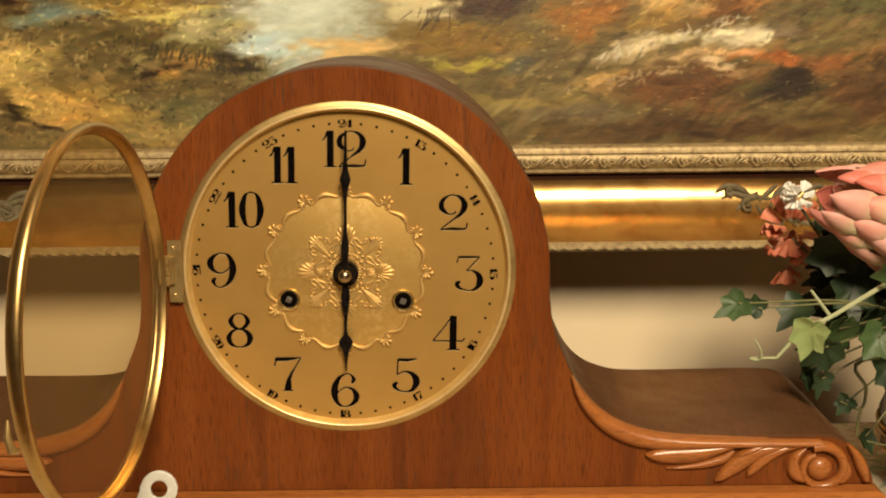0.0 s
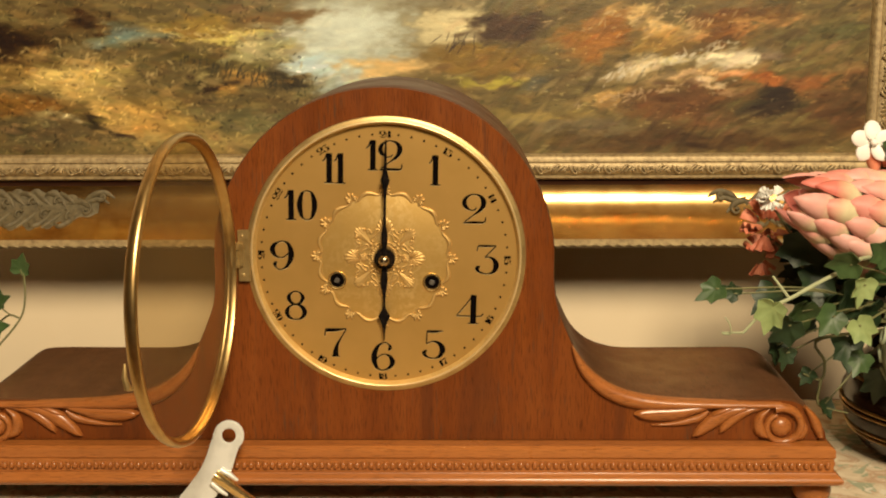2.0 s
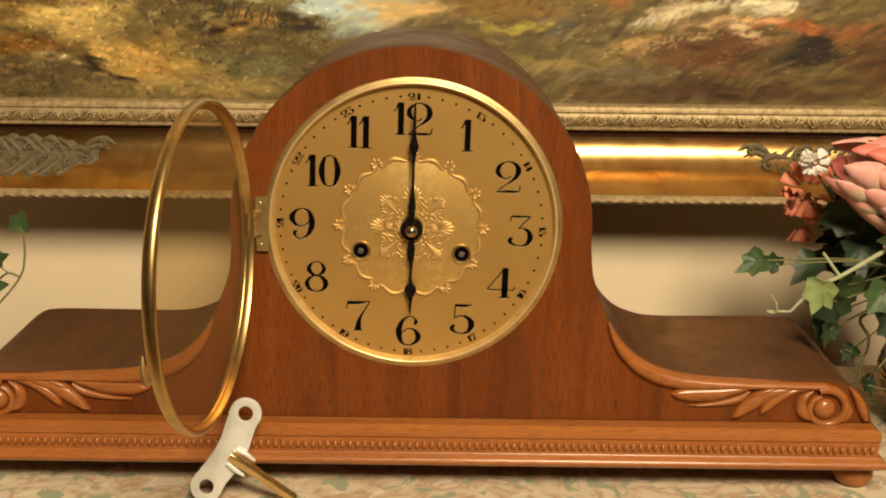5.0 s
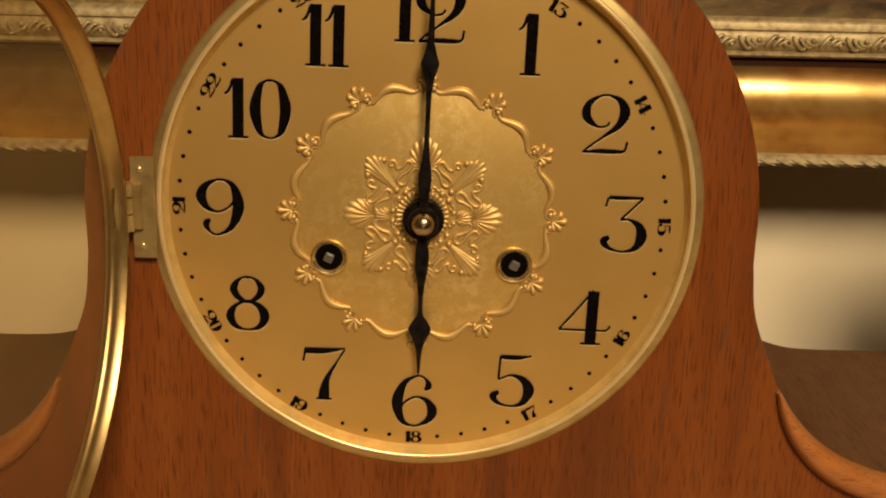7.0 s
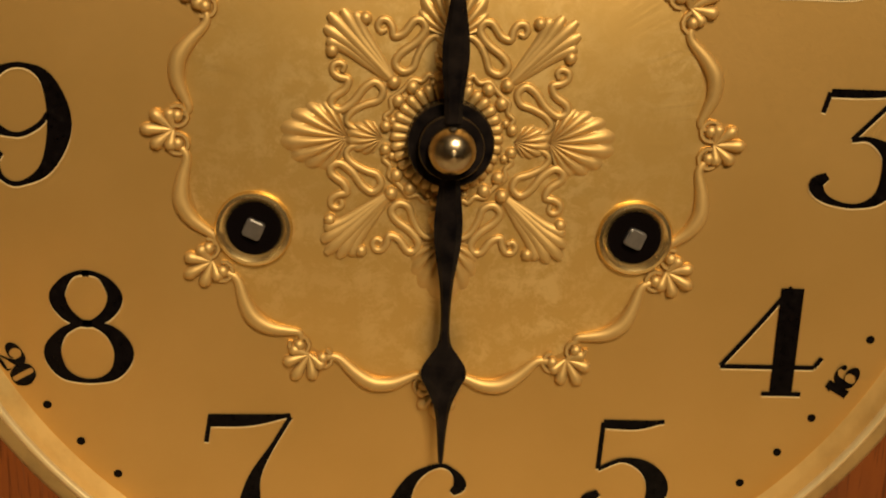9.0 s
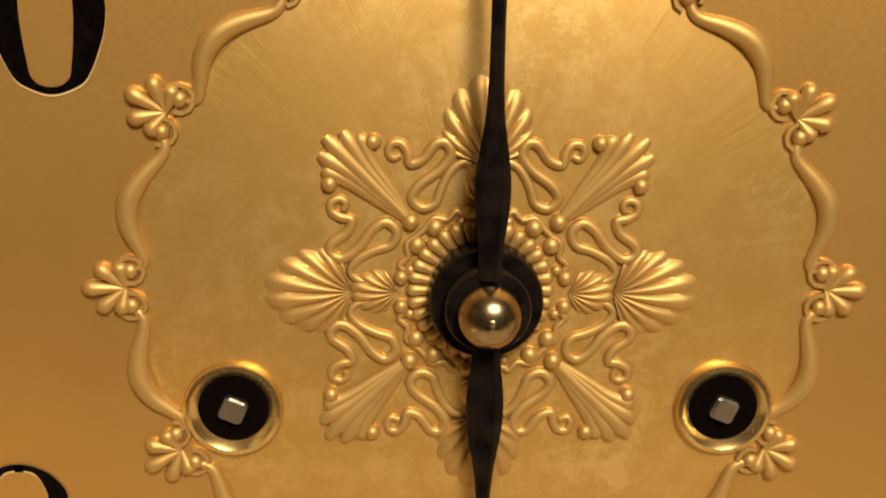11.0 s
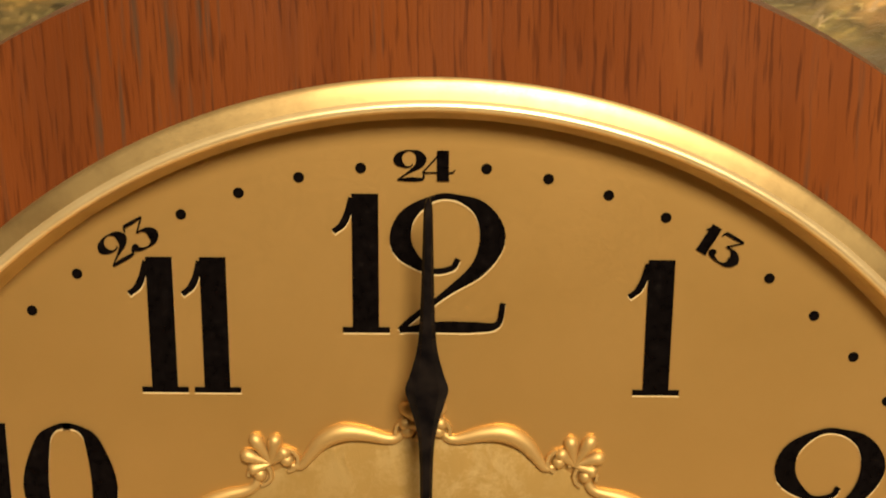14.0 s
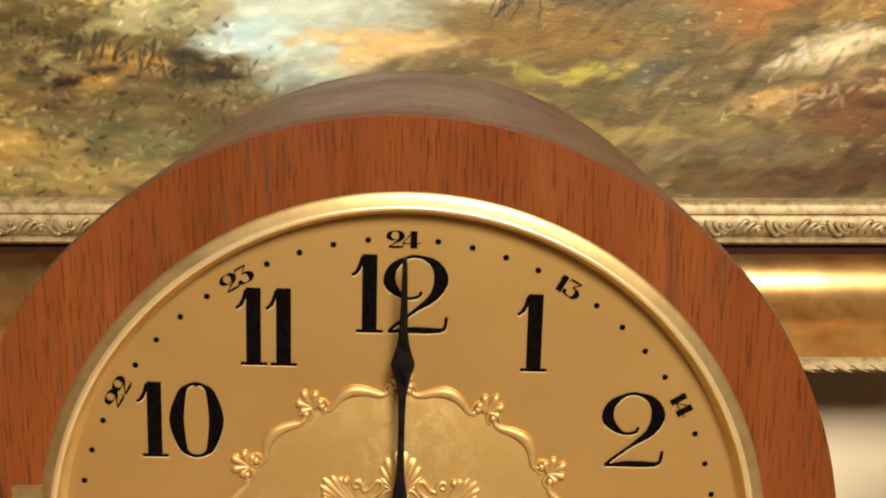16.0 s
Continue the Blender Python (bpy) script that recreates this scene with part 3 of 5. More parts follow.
for k in range(12):
    a0 = 30 * k
    flip = 1 if 0 <= k < 6 else -1
    mid = a0 + 15
    s = [(-11.6, 0.0372, 0.00045), (-10.2, 0.0363, 0.00062), (-8.0, 0.0362, 0.00072), (-3.5, 0.0374, 0.00105), (0.5, 0.0381, 0.00125), (4.5, 0.0376, 0.00110), (8.0, 0.0363, 0.00078), (10.2, 0.0356, 0.00060), (11.8, 0.0362, 0.00042)]
    pts = curve([(mid + flip * d, r, w) for d, r, w in s], 4)
    g = Geo()
    g.tube([polar(p[1], p[0], 0.0002) for p in pts], [float(p[2]) for p in pts], 10, 0.85, OUT)
    part("scroll", g, RELIEF, dial, angle=60)
    # palmette on the hour
    g = Geo()
    for lobe, length in ((-78, 0.0030), (-40, 0.0040), (0, 0.0046), (40, 0.0040), (78, 0.0030)):
        d = radians(a0 + lobe)
        base = Vector(polar(0.0376, a0, 0.0003))
        way = Vector(dial_at(math.sin(d), math.cos(d), 0)) - Vector(dial_at(0, 0, 0))
        g.tube([base + way * (length * q) for q in (0.0, 0.3, 0.55, 0.75, 0.9, 1.0)], [0.00028, 0.00055, 0.00078, 0.00098, 0.00082, 0.00030], 8, 0.95, OUT)
    for sgn in (-1, 1):
        c = Vector(polar(0.0371, a0 + sgn * 3.0, 0.0003))
        g.ball(c, (0.0009, 0.0008, 0.0009), None, 6, 10)
        g.tube([c + Vector((0.00145 * math.cos(q * 0.6 - 1 + radians(a0)), 0, 0.00145 * math.sin(q * 0.6 - 1 + radians(a0)))) for q in range(9)], 0.00036, 6, 1.0, OUT)
    part("palmette", g, RELIEF, dial, angle=60)

# rosette round the arbor


def rose(u, v, h, quarter):
    a = radians(90 * quarter)
    u, v = 0.955 * u, 0.955 * v
    return dial_at(0.0003 + u * math.cos(a) - v * math.sin(a), -0.0003 + u * math.sin(a) + v * math.cos(a), h)


def scallop(root, reach, ribs, wide, fall, rise, quarter):
    """A fluted shell: rounded ribs fan out from its root over one swelling body."""
    g = Geo()
    across, along = ribs * 6, 10
    verts = []
    for i in range(across + 1):
        s = 2 * i / across - 1
        a = radians(wide * s)
        rib = abs(math.cos(math.pi * (i / 6)))  # one on a rib's back, none in the flute
        length = reach * (1 - fall * abs(s) ** 1.25) * (0.93 + 0.07 * rib)
        for j in range(along + 1):
            w = j / along
            swell = math.sin(math.pi * (0.12 + 0.80 * w)) * (1 - 0.45 * s * s)
            h = rise * swell * (0.50 + 0.50 * rib ** 0.7) if j < along else -0.0002
            verts.append(rose(math.sin(a) * length * w, root + math.cos(a) * length * w, 0.0001 + h, quarter))
    n = along + 1
    g.add(verts, [(i * n + j, (i + 1) * n + j, (i + 1) * n + j + 1, i * n + j + 1) for i in range(across) for j in range(along)])
    return g


CORNER = ((0, 17.6, 17.6), (-1, 15.7, 18.2), (1, 18.2, 15.7), (-2, 13.9, 17.9), (2, 17.9, 13.9))
LOOP = [(9.4, 15.6), (10.2, 15.3), (10.7, 16.0), (10.3, 16.9), (9.3, 16.9), (8.6, 15.9), (8.3, 14.7), (6.9, 15.2), (5.6, 16.9), (4.4, 17.0), (3.9, 15.7), (5.2, 13.9), (7.2, 12.4), (8.1, 10.9), (7.0, 9.7), (5.5, 10.3), (4.9, 12.0), (3.8, 14.0), (2.4, 14.9), (1.4, 14.0), (1.1, 12.4)]
for q in range(4):
    part("shell", scallop(0.0147, 0.0104, 9, 74, 0.56, 0.0012, q), RELIEF, dial, angle=80)
    part("small_shell", scallop(0.0096, 0.0058, 7, 62, 0.52, 0.0010, q), RELIEF, dial, angle=80)
    # corner acanthus: ribs run side by side and part at the tip
    g = Geo()
    for s, tip_u, tip_v in CORNER:
        o = 0.00038 * s
        pts = curve([(0.0088 + o * 0.3, 0.0088 - o * 0.3, 0.00042), (0.0112 + o * 0.9, 0.0112 - o * 0.9, 0.00060), (0.0138 + o * 1.5, 0.0138 - o * 1.5, 0.00080), (0.45 * (0.0148 + o * 2) + 0.00055 * tip_u, 0.45 * (0.0148 - o * 2) + 0.00055 * tip_v, 0.00092), (tip_u * 0.001, tip_v * 0.001, 0.00050)], 4)
        g.tube([rose(p[0], p[1], 0.0005 - 0.0001 * abs(s), q) for p in pts], [float(p[2]) for p in pts], 8, 0.65, OUT)
    part("acanthus", g, RELIEF, dial, angle=60)
    for swap in (0, 1):
        def T(u, v):
            return (v, u) if swap else (u, v)
        g = Geo()
        pts = curve([T(u * 0.001, v * 0.001) for u, v in LOOP], 5)
        n = len(pts)
        g.tube([rose(p[0], p[1], 0.0002, q) for p in pts], [0.00042 + 0.00022 * math.sin(math.pi * i / (n - 1)) for i in range(n)], 8, 0.9, OUT)
        x, y = T(0.0124, 0.0171)
        g.ball(rose(x, y, 0.0003, q), (0.00092, 0.0009, 0.00092), None, 6, 10)
        part("loop_scroll", g, RELIEF, dial, angle=60)
        g = Geo()
        pts = curve([T(u * 0.001, v * 0.001) for u, v in ((7.4, 6.6), (6.6, 7.4), (5.6, 8.6), (4.2, 8.4), (3.2, 9.4), (2.4, 9.0), (1.6, 9.6))], 4)
        g.tube([rose(p[0], p[1], 0.0003, q) for p in pts], 0.00040, 7, 0.9, OUT)
        for u, v, r in ((5.5, 7.5, 1.0), (1.7, 9.2, 0.85), (2.6, 8.2, 0.6)):
            x, y = T(u * 0.001, v * 0.001)
            g.ball(rose(x, y, 0.0003, q), (r * 0.001, r * 0.0009, r * 0.001), None, 6, 10)
        if not swap:
            g.ball(rose(0.0082, 0.0082, 0.0003, q), (0.00100, 0.001, 0.00100), None, 6, 10)
        part("curl", g, RELIEF, dial, angle=60)
g = Geo()
for k in range(32):
    a = radians(360 * k / 32)
    g.tube([dial_at(math.sin(a) * r, math.cos(a) * r, 0.0004) for r in (0.0056, 0.0066, 0.0074, 0.0079)], [0.00045, 0.00066, 0.00078, 0.0004], 8, 0.95, OUT)
tagged(part("gadroon_ring", g, RELIEF, dial, "ring of small gilt beads", angle=60), kind="stuff")

# ---- numerals ----
GLYPHS = {
    "0": [[(-0.03, 0.984, 0.03), (0.03, 0.984, 0.03), (0.13, 0.948, 0.055), (0.215, 0.84, 0.12), (0.29, 0.5, 0.19), (0.215, 0.16, 0.12), (0.13, 0.052, 0.055), (0, 0.015, 0.03), (-0.13, 0.052, 0.055), (-0.215, 0.16, 0.12), (-0.29, 0.5, 0.19), (-0.215, 0.84, 0.12), (-0.13, 0.948, 0.055), (-0.04, 0.983, 0.03), (0.03, 0.984, 0.03)]],
    "1": [[(0.03, 1.0, 0.186), (0.03, 0.5, 0.186), (0.03, 0.0, 0.186)], [(-0.135, 0.015, 0.035), (0.20, 0.015, 0.035)], [(-0.06, 0.97, 0.05), (-0.09, 0.86, 0.05), (-0.13, 0.78, 0.05), (-0.19, 0.73, 0.02)]],
    "2": [[(0.09, 0.54, 0.025), (0.04, 0.47, 0.03), (-0.12, 0.46, 0.05), (-0.30, 0.62, 0.15), (-0.28, 0.82, 0.12), (-0.12, 0.955, 0.05), (0.04, 0.985, 0.03), (0.24, 0.90, 0.11), (0.33, 0.70, 0.18), (0.24, 0.48, 0.12), (0.02, 0.30, 0.05), (-0.22, 0.11, 0.03), (-0.32, 0.015, 0.03)], [(-0.32, 0.015, 0.03), (-0.05, 0.04, 0.08), (0.20, 0.04, 0.08), (0.37, 0.06, 0.05), (0.41, 0.22, 0.025)]],
    "3": [[(-0.24, 0.965, 0.07), (0.05, 0.965, 0.07), (0.34, 0.975, 0.045)], [(-0.25, 0.97, 0.03), (-0.29, 0.80, 0.025)], [(0.34, 0.97, 0.03), (-0.02, 0.58, 0.03)], [(-0.02, 0.58, 0.03), (0.13, 0.585, 0.045), (0.30, 0.48, 0.13), (0.36, 0.29, 0.19), (0.27, 0.09, 0.11), (0.06, 0.015, 0.035), (-0.18, 0.07, 0.07), (-0.28, 0.19, 0.13), (-0.19, 0.27, 0.07)]],
    "4": [[(0.12, 1.0, 0.03), (-0.15, 0.63, 0.03), (-0.43, 0.27, 0.03)], [(-0.43, 0.265, 0.035), (0.40, 0.265, 0.035)], [(0.40, 0.265, 0.03), (0.46, 0.36, 0.02)], [(0.13, 0.99, 0.20), (0.13, 0.5, 0.20), (0.13, 0.0, 0.20)], [(-0.04, 0.015, 0.035), (0.31, 0.015, 0.035)]],
    "5": [[(-0.20, 0.955, 0.085), (0.10, 0.95, 0.09), (0.34, 0.985, 0.025)], [(-0.20, 0.97, 0.03), (-0.22, 0.52, 0.03)], [(-0.22, 0.52, 0.03), (0.0, 0.61, 0.045), (0.22, 0.53, 0.13), (0.33, 0.33, 0.20), (0.23, 0.09, 0.11), (0.02, 0.015, 0.035), (-0.20, 0.07, 0.07), (-0.30, 0.20, 0.13), (-0.20, 0.29, 0.07)]],
    "6": [[(0.17, 0.72, 0.06), (0.24, 0.80, 0.12), (0.18, 0.93, 0.05), (0.04, 0.985, 0.03), (-0.19, 0.84, 0.11), (-0.31, 0.48, 0.20), (-0.22, 0.12, 0.11), (0, 0.015, 0.03), (0.23, 0.12, 0.11), (0.32, 0.31, 0.18), (0.22, 0.51, 0.10), (0.03, 0.58, 0.03), (-0.14, 0.50, 0.03), (-0.22, 0.40, 0.02)]],
    "7": [[(-0.33, 0.925, 0.12), (0.02, 0.935, 0.11), (0.36, 0.985, 0.025)], [(-0.33, 0.98, 0.03), (-0.37, 0.72, 0.025)], [(0.36, 0.97, 0.03), (0.22, 0.72, 0.04), (0.06, 0.42, 0.10), (0.01, 0.18, 0.18), (0.0, 0.0, 0.20)], [(-0.13, 0.015, 0.03), (0.14, 0.015, 0.03)]],
    "8": [[(-0.03, 0.984, 0.03), (0.03, 0.984, 0.03), (0.11, 0.960, 0.045), (0.185, 0.89, 0.09), (0.24, 0.76, 0.13), (0.16, 0.61, 0.10), (0, 0.53, 0.06), (-0.16, 0.61, 0.11), (-0.24, 0.76, 0.14), (-0.185, 0.89, 0.09), (-0.11, 0.960, 0.045), (-0.04, 0.983, 0.03), (0.03, 0.984, 0.03)], [(-0.04, 0.538, 0.05), (0.04, 0.538, 0.05), (0.21, 0.45, 0.12), (0.30, 0.27, 0.17), (0.21, 0.08, 0.10), (0, 0.015, 0.03), (-0.21, 0.08, 0.10), (-0.30, 0.27, 0.15), (-0.21, 0.45, 0.08), (-0.05, 0.537, 0.05), (0.04, 0.538, 0.05)]],
}
GLYPHS["9"] = [[(-x, 1 - z, w) for x, z, w in GLYPHS["6"][0]]]
WIDTH = {"1": 0.40, "0": 0.80, "2": 0.85}
GLYPHS["0"] = [[(x * 0.87, z, w) for x, z, w in GLYPHS["0"][0]]]


def numeral(text, size, centre, turn, lift, bold=1.0, shift=0.0, stretch=1.0):
    """Flat strokes with thick stems and hairlines, a hundredth of a millimetre apart, on the dial."""
    g = Geo()
    widths = [WIDTH.get(c, 0.84) * 0.94 for c in text]
    x0 = -sum(widths) / 2
    layer = 0
    for c, w in zip(text, widths):
        for stroke in GLYPHS[c]:
            pts = curve(stroke, 5) if len(stroke) > 2 else [np.array(p, float) for p in stroke]
            left, right = [], []
            for i, p in enumerate(pts):
                d = pts[min(i + 1, len(pts) - 1)][:2] - pts[max(i - 1, 0)][:2]
                d = d / (np.hypot(*d) or 1)
                half_w = max(p[2] * bold, 0.042) / 2
                for s, row in ((1, left), (-1, right)):
                    u = (x0 + w / 2 + p[0] - s * d[1] * half_w) * size * stretch
                    v = (p[1] - 0.5 + s * d[0] * half_w) * size
                    uu, vv = u * math.cos(turn) - v * math.sin(turn), u * math.sin(turn) + v * math.cos(turn)
                    row.append(dial_at(centre[0] + uu, centre[1] + vv + shift, lift + layer * 0.000012))
            n = len(left)
            g.add(left + right, [(i, i + 1, n + i + 1, n + i) for i in range(n - 1)])
            layer += 1
        x0 += w
    return g


for hour in range(1, 13):
    a = radians(30 * hour)
    c = (0.0583 * math.sin(a) + {1: -0.0013, 2: -0.0002, 3: -0.0006, 4: -0.0012, 5: -0.0005, 7: 0.0016, 10: 0.0034, 11: 0.0004, 12: -0.0006}.get(hour, 0.0), 0.0583 * math.cos(a))
    big = part("numeral", numeral(str(hour), 0.0170, c, 0, 0.00022), BLACK_PAINT, dial, "recessed black enamel numeral", smooth=False)
    # pale copy shifted down paints the light caught by the lower edge
    part("edge_glint", numeral(str(hour), 0.0170, c, 0, 0.00014, 1.0, -0.00026), EDGE_GLINT, big, "pale shifted copy painting the glint on the recess's lower edge", smooth=False)
for hour in range(13, 25):
    k = hour % 12
    a = radians(30 * k)
    c = (0.0702 * math.sin(a), 0.0702 * math.cos(a))
    turn = -a if k in (9, 10, 11, 0, 1, 2, 3) else math.pi - a
    part("small_numeral", numeral(str(hour), 0.0036, c, turn, 0.00022, 1.65, 0.0, 1.18), BLACK_PAINT, dial, smooth=False)
g = Geo()
g.lathe([(0.0, 0.00025), (0.00056, 0.00025), (0.00066, 0.0001)], lambda u, v, h: (u, -h, v), 10)
dot_mesh = g.mesh("minute_dot", BLACK_PAINT)
for k in range(60):
    if k % 5:
        ob = part("minute_dot", dot_mesh, None, dial)
        ob.location = polar(0.0702, 6 * k, 0.0)

# winding holes
for side in (-1, 1):
    c = (side * 0.0271 + 0.0004, -0.0138)

    def hole(u, v, h, c=c):
        return dial_at(c[0] + u, c[1] + v, h)

    g = Geo()
    g.lathe([(0.0055, 0.0001), (0.0055, 0.0007), (0.0052, 0.0011), (0.0047, 0.0012), (0.0042, 0.0008), (0.0038, 0.00024)], hole, 48)
    ring = part("keyhole_ring", g, RING, dial, "bright brass winding hole ring")
    # no hole is cut; a flat black disc paints the shade within
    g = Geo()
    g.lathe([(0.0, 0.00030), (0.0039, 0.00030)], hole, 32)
    part("hole", g, HOLE_SHADE, ring)
    g = Geo()
    a = radians(22)
    sq = [(0.0019 * math.cos(a + q * math.pi / 2), 0.0019 * math.sin(a + q * math.pi / 2)) for q in range(4)]
    corners = [(0.86 * (p[0] * (1 - s) + r[0] * s), 0.86 * (p[1] * (1 - s) + r[1] * s)) for p, r in zip(sq, sq[1:] + sq[:1]) for s in (0.12, 0.88)]
    g.slab([(1.16 * u, 1.16 * v) for u, v in corners], hole, 0.0003, 0.0010)
    g.slab(corners, hole, 0.0010, 0.0014)
    part("winding_arbor", g, STEEL, ring, "square steel arbor", smooth=False)


# clock pointers: flat blued steel with a spade
def arbor_at(u, v, h):
    """The arbor stands a hair off the centre of the minute ring."""
    return dial_at(u + 0.0004, v - 0.0003, h)


def pointer(profile, angle, h0, thick):
    g = Geo()
    pts = curve(profile, 5)
    rows = []
    a = radians(angle)
    for r, w in pts:
        for s, h in ((-1, h0), (-0.55, h0 + thick), (0.55, h0 + thick), (1, h0)):
            u, v = s * w, r
            rows.append(arbor_at(u * math.cos(a) + v * math.sin(a), v * math.cos(a) - u * math.sin(a), h))
    n = len(pts)
    g.add(rows, [(4 * i + k, 4 * i + (k + 1) % 4, 4 * i + 4 + (k + 1) % 4, 4 * i + 4 + k) for i in range(n - 1) for k in range(4)] + [(0, 1, 2, 3), (4 * n - 4, 4 * n - 3, 4 * n - 2, 4 * n - 1)])
    return g


part("minute_pointer", pointer([(0.0035, 0.0012), (0.0070, 0.0013), (0.0115, 0.0018), (0.0150, 0.0017), (0.0210, 0.0009), (0.0290, 0.00072), (0.0372, 0.00085), (0.0408, 0.0013), (0.0440, 0.0022), (0.0455, 0.0025), (0.0474, 0.0019), (0.0508, 0.0011), (0.0560, 0.0008), (0.0625, 0.00062), (0.0668, 0.0005), (0.0682, 0.0002)], 0.2, 0.0070, 0.0005), HAND_STEEL, clock, "slim black pointer at twelve", angle=20)
part("hour_pointer", pointer([(0.0040, 0.0013), (0.0075, 0.0017), (0.0110, 0.0020), (0.0145, 0.0018), (0.0195, 0.0010), (0.0250, 0.00065), (0.0285, 0.0009), (0.0305, 0.0021), (0.0322, 0.0031), (0.0338, 0.0032), (0.0358, 0.0022), (0.0385, 0.0012), (0.0420, 0.0007), (0.0465, 0.0004), (0.0472, 0.0002)], 179.6, 0.0046, 0.0005), HAND_STEEL, clock, "short black spade pointer at six", angle=20)
g = Geo()
g.lathe([(0.0, 0.0044), (0.0058, 0.0044), (0.0060, 0.0040), (0.0060, 0.0010), (0.0, 0.0010)], arbor_at, 48)
g.lathe([(0.0, 0.0068), (0.0043, 0.0068), (0.0045, 0.0064), (0.0045, 0.0044)], arbor_at, 40)
part("collet", g, HAND_STEEL, clock, "black round collet")
g = Geo()
g.lathe([(0.0032, 0.0066), (0.0032, 0.0086), (0.0029, 0.0098), (0.0022, 0.0107), (0.0012, 0.0111), (0.0007, 0.0112), (0.0007, 0.0119), (0.0, 0.0121)], arbor_at, 40)
part("cap_nut", g, NUT, clock, "rounded polished centre nut")

# ---- open glass door on the bezel ----
HX, HY = -0.0832, -0.0075
door_dir = Vector((-0.016, -0.156)).normalized()
door_side = Vector((door_dir.y, -door_dir.x))
DR = 0.0785


def door_at(u, v, h):
    """u from the hinge's side outwards, v up, h out of the door's outer face."""
    p = Vector((HX, HY)) + door_dir * (u + DR) + door_side * h
    return (p.x, p.y, 0.1405 + v)


g = Geo()
g.lathe([(0.0782, 0.0000), (0.0786, 0.0014), (0.0784, 0.0032), (0.0776, 0.0048), (0.0764, 0.0056), (0.0750, 0.0054), (0.0741, 0.0046), (0.0736, 0.0040), (0.0736, 0.0030), (0.0744, 0.0022), (0.0754, 0.0012), (0.0758, -0.0006), (0.0770, -0.0008)], door_at, 128, True)
door = part("glass_door", g, DOOR_BRASS, clock, "open round brass door with convex glass", angle=60)
g = Geo()
g.lathe([(0.0, 0.0125)] + [(0.0742 * k / 14, 0.0035 + 0.0090 * (1 - (k / 14) ** 2)) for k in range(1, 15)], door_at, 96)
pane = part("glass", g, GLASS, door, "clear convex glass with faint reflections")
pane.visible_shadow = False
g = Geo()
g.tube([door_at(0.0775, -0.028, 0.003), door_at(0.0800, -0.027, 0.004), door_at(0.0806, -0.022, 0.005), door_at(0.0796, -0.016, 0.005)], [0.0012, 0.0018, 0.0014, 0.0005], 8)
part("latch_tab", g, BEZEL, door)
g = Geo()
g.box((-0.0822, -0.0060, 0.1275), (-0.0758, -0.0042, 0.1570))
hinge = part("hinge", g, HINGE, clock, "small brass butt hinge", smooth=False)
for z in (0.1310, 0.1535):
    g = Geo()
    g.ball((-0.0796, -0.0060, z), (0.0011, 0.0006, 0.0011), None, 6, 10)
    part("rivet", g, HINGE, hinge)
g = Geo()
g.box((-0.0826, -0.0078, 0.1365), (-0.0792, -0.0058, 0.1495))
part("hinge_strap", g, HINGE, hinge, smooth=False)
for z0, z1 in ((0.1360, 0.1408), (0.1412, 0.1458), (0.1462, 0.1500)):
    g = Geo()
    g.tube([(HX, HY, z0), (HX, HY, z1)], 0.0021, 14)
    part("knuckle", g, HINGE, hinge, angle=50)
g = Geo()
q0, q1 = door_at(-DR + 0.0005, 0, 0.0012), door_at(-DR + 0.0050, 0, 0.0012)
g.tube([(q0[0], q0[1], 0.143), (q1[0], q1[1], 0.143)], 0.006, 4, 0.12, (1, 0, 0))
part("leaf_plate", g, HINGE, hinge, smooth=False)

# ---- winding key ----
key = thing("winding_key", (-0.105, -0.030, TABLE), "nickel winding key with brass shank leaning on clock base", "clock key")


def key_at(u, v, h):
    """Key plate: u right, v up in its leaning plane."""
    lean = radians(10)
    return (-0.098 + u, -0.0285 + v * math.sin(lean) - h * math.cos(lean), 0.0205 + v * math.cos(lean) + h * math.sin(lean))


g = Geo()
lobes = ((-0.0106, -0.0176), (0.0106, 0.0224))
R0 = 0.0086
body = []
d = Vector((lobes[1][0] - lobes[0][0], lobes[1][1] - lobes[0][1]))
L = d.length
d.normalize()
nrm = Vector((-d.y, d.x))
left = [(-L / 2 - R0 * math.cos(radians(a)), R0 * math.sin(radians(a))) for a in range(-115, 116, 10)]
side_up = [(-L / 2 + L * s, R0 * 0.93 - 0.0026 * math.sin(math.pi * s) ** 2) for s in np.linspace(0.08, 0.92, 12)]
right = [(L / 2 + R0 * math.cos(radians(a)), R0 * math.sin(radians(a))) for a in range(115, -116, -10)]
side_dn = [(-L / 2 + L * s, -R0 * 0.93 - 0.0030 * math.sin(math.pi * s) ** 2) for s in np.linspace(0.92, 0.08, 12)]
mid = Vector(((lobes[0][0] + lobes[1][0]) / 2, (lobes[0][1] + lobes[1][1]) / 2))
ring_o = [tuple(mid + d * a + nrm * b2) for a, b2 in left + side_up + right + side_dn]
bm = bmesh.new()
edges = []
for loop in [ring_o] + [[(lx + 0.0040 * math.cos(2 * math.pi * k / 28), ly + 0.0040 * math.sin(2 * math.pi * k / 28)) for k in range(28)] for lx, ly in lobes]:
    vs = [bm.verts.new(key_at(u, v, 0)) for u, v in loop]
    edges += [bm.edges.new((vs[i], vs[(i + 1) % len(vs)])) for i in range(len(vs))]
bmesh.ops.triangle_fill(bm, use_beauty=True, use_dissolve=False, edges=edges)
res = bmesh.ops.extrude_face_region(bm, geom=list(bm.faces))
shift = Vector(key_at(0, 0, 0.0026)) - Vector(key_at(0, 0, 0))
